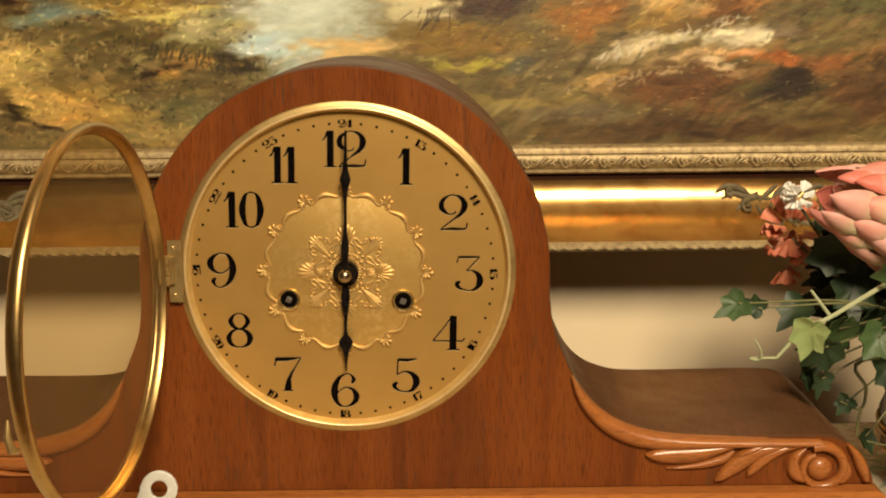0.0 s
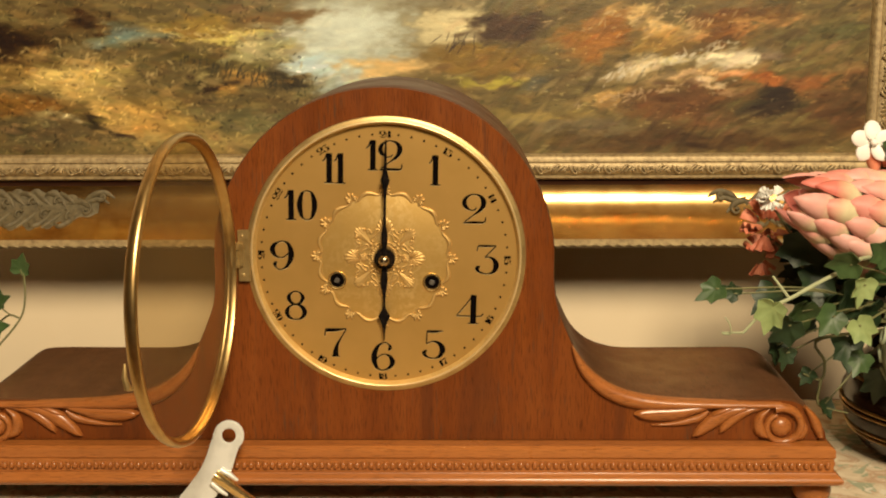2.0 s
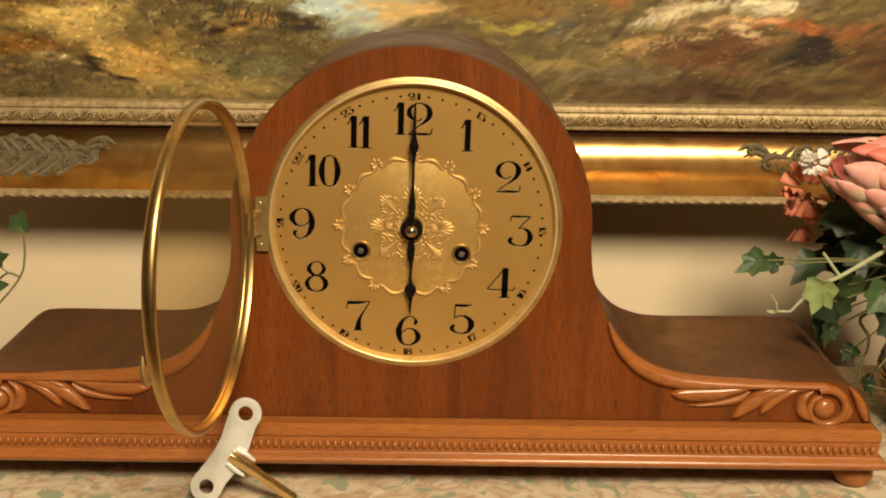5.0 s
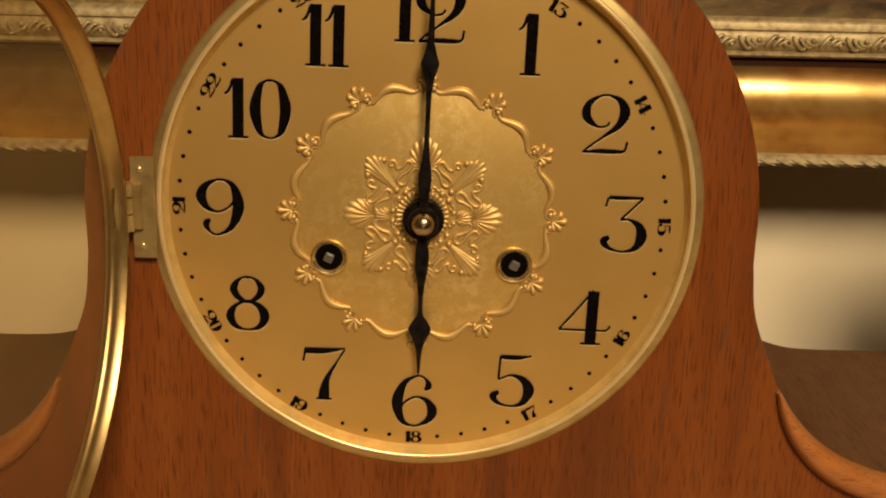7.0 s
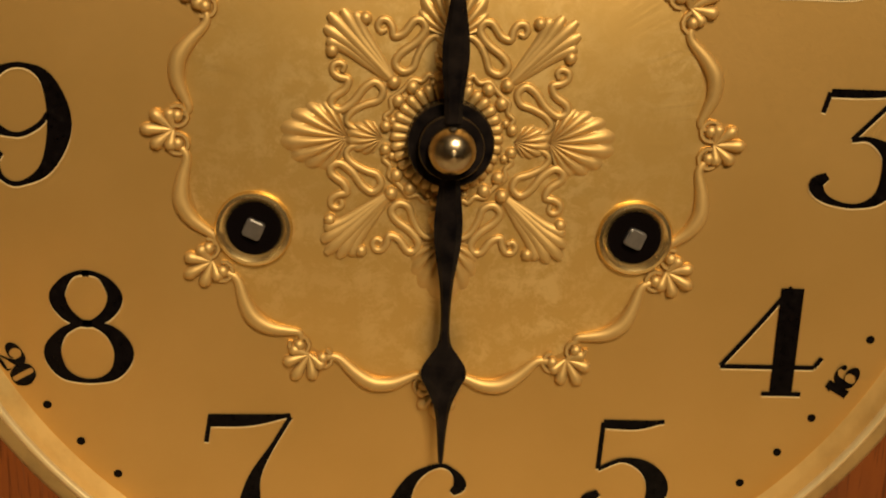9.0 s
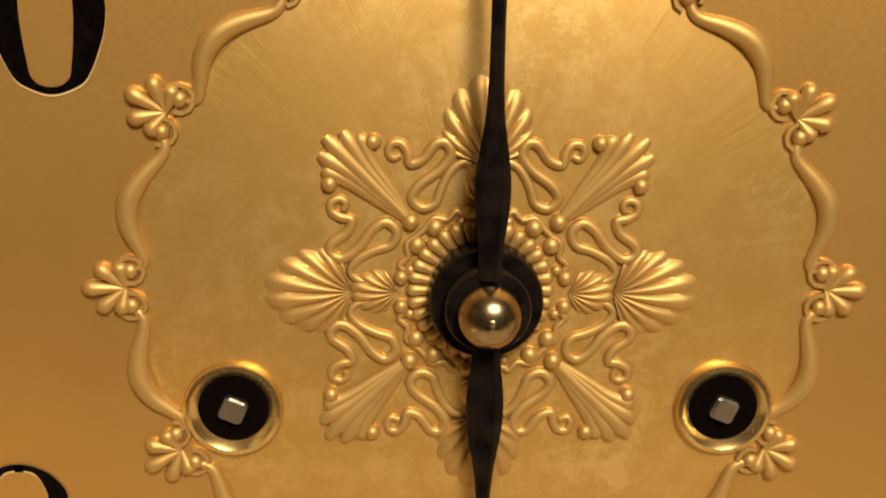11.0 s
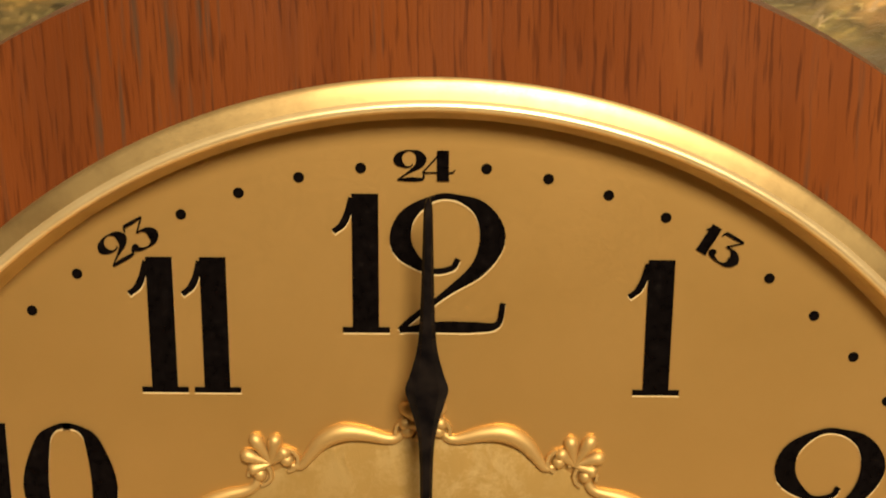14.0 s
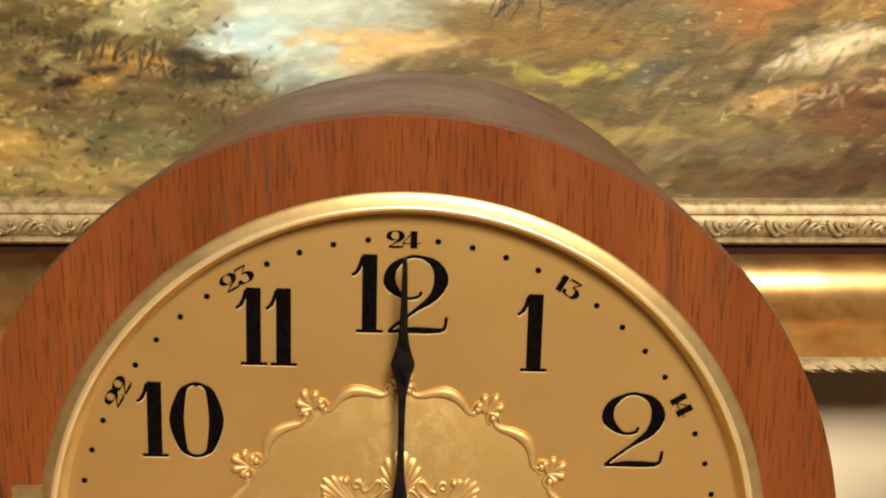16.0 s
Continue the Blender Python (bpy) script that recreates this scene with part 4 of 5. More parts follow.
bmesh.ops.translate(bm, verts=[v for v in res["geom"] if isinstance(v, bmesh.types.BMVert)], vec=shift)
bmesh.ops.recalc_face_normals(bm, faces=bm.faces)
rim = [e for e in bm.edges if len(e.link_faces) == 2 and e.calc_face_angle(0) > 1.0]
bmesh.ops.bevel(bm, geom=rim, offset=0.0006, segments=2, affect="EDGES")
me = bpy.data.meshes.new("wing_plate")
bm.to_mesh(me)
bm.free()
me.materials.append(KEY_STEEL)
part("wing_plate", me, None, key, "white nickel wing with two round holes")
s0 = Vector(key_at(0.006, -0.0020, 0.0035))
s1 = Vector((-0.0610, -0.0340, TABLE + 0.0028))
g = Geo()
way = (s1 - s0).normalized()
g.tube([s0 - way * 0.004, s0 + way * 0.0005, s0 + way * 0.001, s0 + way * 0.0125, s0 + way * 0.013, s1 - way * 0.0006, s1], [0.0032, 0.0034, 0.0032, 0.0031, 0.0028, 0.0028, 0.0024], 16)
part("shank", g, RING, key, "brass key shank", angle=40)
for sgn in (-1, 1):
    g = Geo()
    side_v = way.cross(Vector((0, -1, 0.2))).normalized() * sgn * 0.0050
    g.tube([s0 + side_v * 0.9 - way * 0.003, s0 + side_v * 1.05 + way * 0.003, s0 + side_v + way * 0.0085], [0.0016, 0.0016, 0.0009], 10)
    part("prong", g, KEY_STEEL, key)

# ---- painting in a gilt frame ----
painting = thing("framed_painting", (0.0025, 0.33, 0.098), "oil landscape in ornate gold frame on cream wall", "painting")
X0, X1, Z0, Z1 = -0.362, 0.367, 0.1650, 0.660
CANVAS_Y = 0.2970


def lattice(seed, nx, nz, step):
    """Smooth random field over the canvas, with cells of the given size."""
    rng = np.random.RandomState(seed)
    gx, gz = (XG - X0) / step[0], (ZG - Z0) / step[1]
    table = rng.rand(int(gz.max()) + 3, int(gx.max()) + 3)
    ix, iz = gx.astype(int), gz.astype(int)
    fx, fz = gx - ix, gz - iz
    fx, fz = fx * fx * (3 - 2 * fx), fz * fz * (3 - 2 * fz)
    return (table[iz, ix] * (1 - fx) + table[iz, ix + 1] * fx) * (1 - fz) + (table[iz + 1, ix] * (1 - fx) + table[iz + 1, ix + 1] * fx) * fz


# fine rows in the low part that is lit and near, coarse ones above
xs = np.linspace(X0, X1, 960)
zs = np.concatenate([np.linspace(Z0, 0.31, 240), np.linspace(0.315, Z1, 50)])
XG, ZG = np.meshgrid(xs, zs)
wob = [lattice(k, 0, 0, s) - 0.5 for k, s in ((1, (0.030, 0.012)), (2, (0.030, 0.012)), (3, (0.009, 0.004)), (4, (0.009, 0.004)), (5, (0.0035, 0.0016)), (6, (0.0035, 0.0016)))]
XW = XG + 0.034 * wob[0] + 0.018 * wob[2] + 0.010 * wob[4]
ZW = ZG + 0.015 * wob[1] + 0.007 * wob[3] + 0.003 * wob[5]
colour = np.ones(XG.shape + (3,)) * np.array((116, 96, 56))
# each patch: x, z, half width, half height, tilt, r, g, b
FAR = [(0.0, 0.36, 0.20, 0.06, 0, 176, 172, 150), (0.0, 0.50, 0.42, 0.12, 0, 165, 168, 160), (-0.039, 0.263, 0.056, 0.0338, 0, 194, 193, 170), (-0.062, 0.235, 0.026, 0.0157, 0, 176, 185, 172), (-0.089, 0.278, 0.041, 0.0065, 0, 120, 90, 50), (-0.013, 0.235, 0.041, 0.0078, 0.05, 205, 165, 100)]
LEFT = [(-0.312, 0.254, 0.036, 0.0156, 0, 60, 40, 18), (-0.318, 0.234, 0.015, 0.0078, 0, 100, 72, 34), (-0.230, 0.261, 0.028, 0.0091, 0.15, 120, 125, 105), (-0.259, 0.277, 0.023, 0.0103, 0, 70, 48, 22), (-0.270, 0.228, 0.051, 0.0157, -0.15, 200, 165, 90), (-0.228, 0.199, 0.052, 0.0118, -0.35, 190, 150, 80), (-0.192, 0.199, 0.031, 0.0132, -0.2, 165, 130, 65), (-0.154, 0.242, 0.033, 0.0078, -0.2, 95, 78, 40), (-0.166, 0.267, 0.041, 0.0078, -0.1, 150, 120, 55), (-0.133, 0.260, 0.041, 0.0031, -0.05, 200, 175, 90), (-0.121, 0.249, 0.028, 0.0104, 0, 165, 150, 100)]
LEFT_LOW = [(-0.139, 0.226, 0.021, 0.0065, 0, 170, 125, 60), (-0.165, 0.222, 0.013, 0.0047, 0, 65, 48, 28), (-0.103, 0.225, 0.015, 0.0079, -0.5, 75, 62, 38), (-0.135, 0.195, 0.034, 0.0092, -0.2, 110, 98, 60), (-0.156, 0.178, 0.052, 0.0092, 0, 150, 125, 70), (-0.299, 0.181, 0.052, 0.0132, 0, 105, 88, 55), (-0.256, 0.194, 0.012, 0.0066, 0, 65, 52, 32), (-0.283, 0.195, 0.010, 0.0047, 0, 165, 145, 100), (-0.226, 0.183, 0.018, 0.0053, 0, 75, 58, 40), (-0.305, 0.206, 0.031, 0.0079, 0, 130, 90, 40)]
RIGHT = [(0.038, 0.268, 0.020, 0.0208, 0, 200, 180, 130), (0.235, 0.177, 0.117, 0.0106, 0, 95, 70, 40), (0.351, 0.198, 0.031, 0.0184, 0, 105, 75, 45), (0.366, 0.234, 0.010, 0.0392, 0, 95, 72, 42), (0.221, 0.205, 0.046, 0.0132, 0, 110, 75, 42), (0.086, 0.266, 0.031, 0.0091, 0.1, 85, 62, 42), (0.061, 0.240, 0.036, 0.0104, 0, 130, 100, 45), (0.155, 0.261, 0.033, 0.0130, 0.35, 160, 105, 45), (0.201, 0.270, 0.028, 0.0065, -0.25, 205, 165, 100)]
RIGHT_MID = [(0.206, 0.256, 0.031, 0.0065, 0.1, 150, 115, 55), (0.257, 0.269, 0.038, 0.0104, 0.2, 120, 80, 38), (0.287, 0.269, 0.028, 0.0031, 0.3, 165, 120, 65), (0.334, 0.261, 0.028, 0.0104, 0.2, 95, 85, 50), (0.192, 0.237, 0.038, 0.0065, 0.25, 190, 165, 120), (0.288, 0.247, 0.023, 0.0078, 0, 140, 115, 85), (0.255, 0.246, 0.015, 0.0078, 0.3, 198, 178, 138), (0.105, 0.216, 0.028, 0.0066, 0.1, 105, 95, 70), (0.056, 0.221, 0.026, 0.0047, -0.1, 170, 150, 60)]
RIGHT_LOW = [(0.274, 0.223, 0.039, 0.0066, -0.2, 160, 95, 45), (0.225, 0.227, 0.041, 0.0058, 0.15, 190, 150, 100), (0.241, 0.217, 0.010, 0.0052, -0.4, 186, 156, 112), (0.162, 0.209, 0.023, 0.0058, 0.3, 175, 135, 75), (0.333, 0.223, 0.023, 0.0105, 0.1, 150, 95, 50), (0.296, 0.208, 0.021, 0.0092, 0.1, 65, 50, 35), (0.100, 0.196, 0.036, 0.0066, -0.05, 150, 125, 65), (0.137, 0.188, 0.041, 0.0047, -0.1, 125, 105, 70)]
for px, pz, hw, hh, tilt, *rgb in FAR + LEFT + LEFT_LOW + RIGHT + RIGHT_MID + RIGHT_LOW:
    du, dv = XW - px, ZW - pz
    du, dv = du * math.cos(tilt) + dv * math.sin(tilt), dv * math.cos(tilt) - du * math.sin(tilt)
    w = np.exp(-((du / hw) ** 2 + (dv / hh) ** 2) ** 1.9)[..., None] * 0.95
    colour = colour * (1 - w) + np.array(rgb) * w
calm = np.exp(-(((XG + 0.02) / 0.075) ** 2 + ((ZG - 0.285) / 0.055) ** 2))[..., None]
dabs = (lattice(11, 0, 0, (0.0100, 0.0028)) - 0.5)[..., None] * 0.8 + (lattice(12, 0, 0, (0.0042, 0.0016)) - 0.5)[..., None] * 0.5 + (lattice(14, 0, 0, (0.016, 0.005)) - 0.5)[..., None] * 0.5
colour = colour * (1 + (1 - 0.85 * calm) * dabs * 0.22)
hot = (lattice(13, 0, 0, (0.0045, 0.0016)) > 0.86)[..., None] * (lattice(15, 0, 0, (0.035, 0.014)) > 0.52)[..., None] * (1 - calm)
colour = colour + hot * np.array((30, 28, 18))
warm = (lattice(16, 0, 0, (0.012, 0.005)) > 0.70)[..., None] * (1 - calm)
colour = colour * (1 + warm * np.array((0.03, 0.0, -0.03)))
# brush strokes laid one over the other, each in a colour near what lies beneath
rng = np.random.RandomState(77)
cell_x, cell_z = xs[1] - xs[0], zs[1] - zs[0]
low = 240


def stroke(x, z, length, width, angle, rgb, cover):
    i0, i1 = int((x - length - X0) / cell_x), int((x + length - X0) / cell_x) + 2
    reach = width + length * abs(math.sin(angle))
    j0, j1 = int((z - reach - Z0) / cell_z), int((z + reach - Z0) / cell_z) + 2
    i0, j0, i1, j1 = max(i0, 0), max(j0, 0), min(i1, len(xs)), min(j1, low)
    if i1 <= i0 or j1 <= j0:
        return
    dx, dz = XG[j0:j1, i0:i1] - x, ZG[j0:j1, i0:i1] - z
    s, t2 = dx * math.cos(angle) + dz * math.sin(angle), dz * math.cos(angle) - dx * math.sin(angle)
    w = np.clip(1.35 - ((s / length) ** 2 + (t2 / width) ** 2) * 1.35, 0, 1)[..., None] * cover
    w = w * (0.86 + 0.14 * np.sin(t2 / width * 7 + x * 900))[..., None]
    colour[j0:j1, i0:i1] = colour[j0:j1, i0:i1] * (1 - w) + np.array(rgb) * w


for k in range(3600):
    x, z = rng.uniform(X0, X1), rng.uniform(Z0, 0.312)
    i, j = min(int((x - X0) / cell_x), len(xs) - 1), min(int((z - Z0) / cell_z), low - 1)
    under = colour[j, i]
    still = float(calm[j, i, 0])
    small = k > 2300
    if still > 0.35 and rng.rand() < 0.85:
        continue
    tilt = (0.42 if x > 0.06 else -0.10) + rng.normal(0, 0.28) + still * 1.1
    gain = 1 + (rng.uniform(-0.20, 0.20) if small else rng.uniform(-0.18, 0.18)) * (1 - 0.88 * still)
    hue = 1 + rng.normal(0, 0.022, 3) * (1 - 0.8 * still)
    stroke(x, z, rng.uniform(0.0018, 0.0060) if small else rng.uniform(0.005, 0.016), rng.uniform(0.0007, 0.0018) if small else rng.uniform(0.0015, 0.0036), tilt, under * gain * hue, 0.6 if small else 0.55)
# reeds by the water, rocks, foam and sunlit grass
for k in range(46):
    x = -0.150 + 0.075 * rng.rand()
    stroke(x + rng.normal(0, 0.003), 0.2370 - 0.20 * (x + 0.150) + rng.normal(0, 0.003), rng.uniform(0.002, 0.0055), 0.0007, 1.3 + rng.normal(0, 0.4), np.array((70, 60, 38)) * rng.uniform(0.7, 1.3), 0.6)
for k in range(16):
    stroke(0.040 + rng.normal(0, 0.012), 0.252 + rng.uniform(-0.004, 0.008), rng.uniform(0.003, 0.008), 0.0005, 1.3 + rng.normal(0, 0.4), (70, 52, 40), 0.75)
for k in range(50):
    s = k / 49
    stroke(-0.178 + 0.085 * s + rng.normal(0, 0.004), 0.244 - 0.024 * s + rng.normal(0, 0.002), rng.uniform(0.002, 0.006), 0.0009, 1.2 + rng.normal(0, 0.4), (72, 62, 42), 0.6)
# broken touches of light grass and dark undergrowth on the near bank
for k in range(1500):
    x, z = rng.uniform(-0.36, -0.06), rng.uniform(0.166, 0.290)
    i, j = int((x - X0) / cell_x), min(int((z - Z0) / cell_z), low - 1)
    if calm[j, i, 0] > 0.3:
        continue
    bright = rng.rand() < 0.55
    stroke(x, z, rng.uniform(0.0010, 0.0034), rng.uniform(0.0006, 0.0013), rng.normal(0.4, 0.9), colour[j, i] * (rng.uniform(1.08, 1.40) if bright else rng.uniform(0.50, 0.86)), 0.62)
for k in range(420):
    x, z = rng.uniform(0.03, 0.36), rng.uniform(0.200, 0.290)
    i, j = int((x - X0) / cell_x), min(int((z - Z0) / cell_z), low - 1)
    stroke(x, z, rng.uniform(0.0012, 0.0045), rng.uniform(0.0006, 0.0013), rng.normal(0.45, 0.4), colour[j, i] * rng.uniform(0.6, 1.3), 0.5)
# foam and sunlit tops laid on thickly
for k in range(130):
    s = rng.uniform(0, 1)
    top = rng.rand() < 0.6
    x, z = (0.155 + 0.105 * s, 0.226 + 0.030 * s) if top else (0.135 + 0.110 * s, 0.206 + 0.017 * s)
    stroke(x + rng.normal(0, 0.004), z + rng.normal(0, 0.0022), rng.uniform(0.0015, 0.0050), rng.uniform(0.0006, 0.0014), 0.7 + rng.normal(0, 0.6), np.array((206, 188, 156) if top else (194, 160, 116)) * rng.uniform(0.8, 1.08), 0.5)
for k in range(90):
    stroke(-0.255 + rng.normal(0, 0.045), 0.235 + rng.normal(0, 0.013), rng.uniform(0.0018, 0.0045), rng.uniform(0.0007, 0.0016), 0.5 + rng.normal(0, 0.7), np.array((200, 170, 108)) * rng.uniform(0.75, 1.08), 0.5)
for k in range(60):
    stroke(-0.160 + rng.normal(0, 0.030), 0.262 + rng.normal(0, 0.003), rng.uniform(0.0015, 0.0045), rng.uniform(0.0006, 0.0012), rng.normal(0, 0.5), np.array((200, 170, 108)) * rng.uniform(0.75, 1.08), 0.5)
for k in range(70):
    stroke(0.19 + rng.normal(0, 0.030), 0.272 + rng.normal(0, 0.005), rng.uniform(0.002, 0.006), rng.uniform(0.0007, 0.0015), 0.5 + rng.normal(0, 0.4), np.array((196, 160, 106)) * rng.uniform(0.75, 1.08), 0.55)
colour = np.array((118, 98, 62)) + 1.42 * (colour - np.array((118, 98, 62)))
grey = colour.mean(-1, keepdims=True)
colour = (colour * 0.88 + grey * 0.12) * np.array((0.93, 0.96, 0.97))
colour = (np.clip(colour, 10, 252) / 255) ** 2.2
g = Geo()
nz, nx = XG.shape
g.add(np.stack([XG, np.full_like(XG, CANVAS_Y), ZG], -1).reshape(-1, 3).tolist(), [(j * nx + i, j * nx + i + 1, (j + 1) * nx + i + 1, (j + 1) * nx + i) for j in range(nz - 1) for i in range(nx - 1)])
g.c = colour.reshape(-1, 3).tolist()
part("canvas", g, PAINT, painting, "loosely brushed river landscape in browns and gold")
g = Geo()
g.box((X0 - 0.05, CANVAS_Y + 0.004, Z0 - 0.05), (X1 + 0.05, WALL_Y, Z1 + 0.05))
part("backing_board", g, FRAME_DARK_SHADE, painting, smooth=False)

SECTIONS = (
    ("liner", FRAME_PALE, [(-0.002, 0.2980), (-0.001, 0.2915), (0.0012, 0.2892), (0.0040, 0.2890), (0.0050, 0.2905)]),
    ("band", FRAME_PALE, [(0.0050, 0.2905), (0.0062, 0.2895), (0.0100, 0.2885), (0.0140, 0.2892), (0.0148, 0.2905)]),
    ("bead_rail", FRAME_PALE, [(0.0148, 0.2905), (0.0152, 0.2880), (0.0166, 0.2868), (0.0180, 0.2880), (0.0184, 0.2905)]),
    # groove and outer side share the brown with shade painted in
    ("sight_groove", FRAME_DARK_SHADE, [(0.0184, 0.2905), (0.0196, 0.2920), (0.0210, 0.2900), (0.0222, 0.2870)]),
    ("scoop", FRAME_GOLD, [(0.0222 + 0.0383 * k / 24, 0.2870 - 0.0010 * k / 24 - 0.0315 * (k / 24) ** 2.3) for k in range(25)]),
    ("rope_edge", FRAME_PALE, [(0.0605, 0.2545), (0.0620, 0.2520), (0.0645, 0.2500), (0.0668, 0.2512), (0.0676, 0.2545)]),
    ("outer_side", FRAME_DARK_SHADE, [(0.0676, 0.2545), (0.0660, 0.2620), (0.0640, 0.2760), (0.0640, WALL_Y)]),
)
SIDES = {"bottom_rail": ((X0, Z0, -1, -1), (X1, Z0, 1, -1)), "top_rail": ((X1, Z1, 1, 1), (X0, Z1, -1, 1)), "right_rail": ((X1, Z0, 1, -1), (X1, Z1, 1, 1)), "left_rail": ((X0, Z1, -1, 1), (X0, Z0, -1, -1))}
rails = {}
for rail, (a, b2) in SIDES.items():
    first = None
    for sec, mat_, prof in SECTIONS:
        g = Geo()
        verts = [(c[0] + c[2] * d, y, c[1] + c[3] * d) for c in (a, b2) for d, y in prof]
        n = len(prof)
        g.add(verts, [(i, n + i, n + i + 1, i + 1) for i in range(n - 1)])
        if sec == "scoop":
            first = part(rail, g, mat_, painting, "burnished gold scoop rail", angle=70)
            rails[rail] = first
    for sec, mat_, prof in SECTIONS:
        if sec == "scoop":
            continue
        g = Geo()
        verts = [(c[0] + c[2] * d, y, c[1] + c[3] * d) for c in (a, b2) for d, y in prof]
        n = len(prof)
        g.add(verts, [(i, n + i, n + i + 1, i + 1) for i in range(n - 1)])
        part(sec, g, mat_, first, angle=50)


# low relief: leaf band inside, rope outside
def rail_point(rail, s, d, y):
    if rail == "bottom_rail":
        return (X0 + s, y, Z0 - d)
    return (X1 + d, y, Z0 + s)


for rail, length in (("bottom_rail", X1 - X0), ("right_rail", 0.20)):
    g = Geo()
    s, k = 0.004, 0
    rng = random.Random(5)
    while s < length - 0.012:
        f = 1 if k % 2 else -1
        for ds, d0, d1, w in ((0.0, 0.0135, 0.0068, 0.0011), (0.0035, 0.0130, 0.0078, 0.0010), (0.0065, 0.0122, 0.0090, 0.0009)):
            pts = curve([rail_point(rail, s + ds, (d0 if f > 0 else 0.0203 - d0), 0.2888), rail_point(rail, s + ds + 0.0015, (d0 + d1) / 2, 0.2874), rail_point(rail, s + ds + 0.0048, (d1 if f > 0 else 0.0203 - d1), 0.2876), rail_point(rail, s + ds + 0.0068, (d1 + 0.0018 if f > 0 else 0.0185 - d1), 0.2886)], 3)
            g.tube(pts, [w * 0.3] + [w] * (len(pts) - 2) + [w * 0.3], 6)
        g.ball(rail_point(rail, s + 0.0105, 0.0100 + f * 0.0012, 0.2880), (0.0014, 0.0010, 0.0014), None, 5, 7)
        s += 0.0135 + rng.uniform(-0.0006, 0.0006)
        k += 1
    part("leaf_relief", g, FRAME_PALE, rails[rail], "worn pale gold leaf carving", angle=60)
    g = Geo()
    s = 0.0
    while s < length + 0.06:
        g.tube([rail_point(rail, s - 0.06 + 0.06 * (rail == "right_rail"), 0.0628, 0.2510), rail_point(rail, s + 0.0035 - 0.06 * (rail == "bottom_rail"), 0.0642, 0.2494), rail_point(rail, s + 0.0080 - 0.06 * (rail == "bottom_rail"), 0.0660, 0.2502)], [0.0003, 0.0008, 0.0003], 6)
        s += rng.choice((0.0075, 0.0095, 0.0085))
    part("rope_relief", g, FRAME_PALE, rails[rail], angle=60)


def scoop_y(z):
    prof = [p for s_, m_, p in SECTIONS if s_ == "scoop"][0]
    d = min(max(Z0 - z, prof[0][0]), prof[-1][0])
    for (d0, y0), (d1, y1) in zip(prof, prof[1:]):
        if d0 <= d <= d1:
            return y0 + (y1 - y0) * (d - d0) / (d1 - d0)
    return prof[-1][1]


def cartouche(x_tip, side, label):
    """Carved scrolls that run from a tip towards the frame's corner."""
    g = Geo()

    def Q(s, z, lift=0.002):
        return (x_tip + side * s, scoop_y(z) - lift, z)

    def frond(points, w):
        pts = curve(points, 4)
        n = len(pts)
        g.tube([Q(p[0], p[1], 0.0004 + 0.0012 * math.sin(math.pi * i / (n - 1))) for i, p in enumerate(pts)], [1.1 * w * (0.3 + 0.9 * math.sin(math.pi * (i + 0.4) / n)) for i in range(n)], 8, 0.5)

    def curl(s, z, r, start, turn):
        g.tube([Q(s + r * (1 - 0.085 * i) * math.cos(radians(start + turn * 36 * i)), z + r * (1 - 0.085 * i) * math.sin(radians(start + turn * 36 * i)), 0.0022) for i in range(11)], [0.0014 - 0.00008 * i for i in range(11)], 7)
        g.ball(Q(s, z, 0.0018), 0.0014, None, 5, 8)

    rng = random.Random(int(100 + side))
    frond([(0.000, 0.1330), (0.008, 0.1375), (0.018, 0.1350), (0.026, 0.1290)], 0.0019)
    frond([(0.004, 0.1290), (0.012, 0.1325), (0.022, 0.1300), (0.030, 0.1330)], 0.0016)
    frond([(0.014, 0.1215), (0.020, 0.1270), (0.028, 0.1300), (0.040, 0.1280)], 0.0018)
    curl(0.022, 0.1245, 0.0052, 90, 1)
    curl(0.010, 0.1345, 0.0036, -60, -1)
    for k in range(10):
        s = 0.034 + k * 0.0105
        f = 1 if k % 2 else -1
        curl(s, 0.1255 + f * 0.0055 + rng.uniform(-0.002, 0.002), rng.uniform(0.0036, 0.0054), rng.uniform(0, 360), f)
        frond([(s - 0.006, 0.1250), (s - 0.001, 0.1250 + f * 0.008), (s + 0.007, 0.1250 + f * 0.012), (s + 0.012, 0.1250 + f * 0.0095)], 0.0017)
        frond([(s - 0.004, 0.1250 - f * 0.002), (s + 0.003, 0.1250 - f * 0.008), (s + 0.010, 0.1250 - f * 0.013)], 0.0015)
        for q in range(3):
            g.ball(Q(s + rng.uniform(-0.005, 0.005), 0.1250 + rng.uniform(-0.012, 0.012), 0.001), rng.uniform(0.0009, 0.0016), None, 5, 7)
    if side < 0:
        rows_n, cols_n = 9, 40
        verts = []
        for i in range(cols_n + 1):
            s = 0.012 + 0.118 * i / cols_n
            half_z = min(0.0150, 0.0045 + 0.26 * (s - 0.012)) * (1 + 0.14 * math.sin(s * 420))
            for j in range(rows_n + 1):
                q = 2 * j / rows_n - 1
                verts.append(Q(s, 0.1255 + q * half_z, 0.0016 * (1 - q ** 6) - 0.0006))
        m = rows_n + 1
        g.add(verts, [(i * m + j, (i + 1) * m + j, (i + 1) * m + j + 1, i * m + j + 1) for i in range(cols_n) for j in range(rows_n)])
    part("corner_carving", g, FRAME_WORN, rails["bottom_rail"], label, angle=60)


cartouche(0.2400, 1, "gilt leaf scrolls near the corner")
cartouche(-0.2350, -1, "gilt leaf scrolls near the corner")

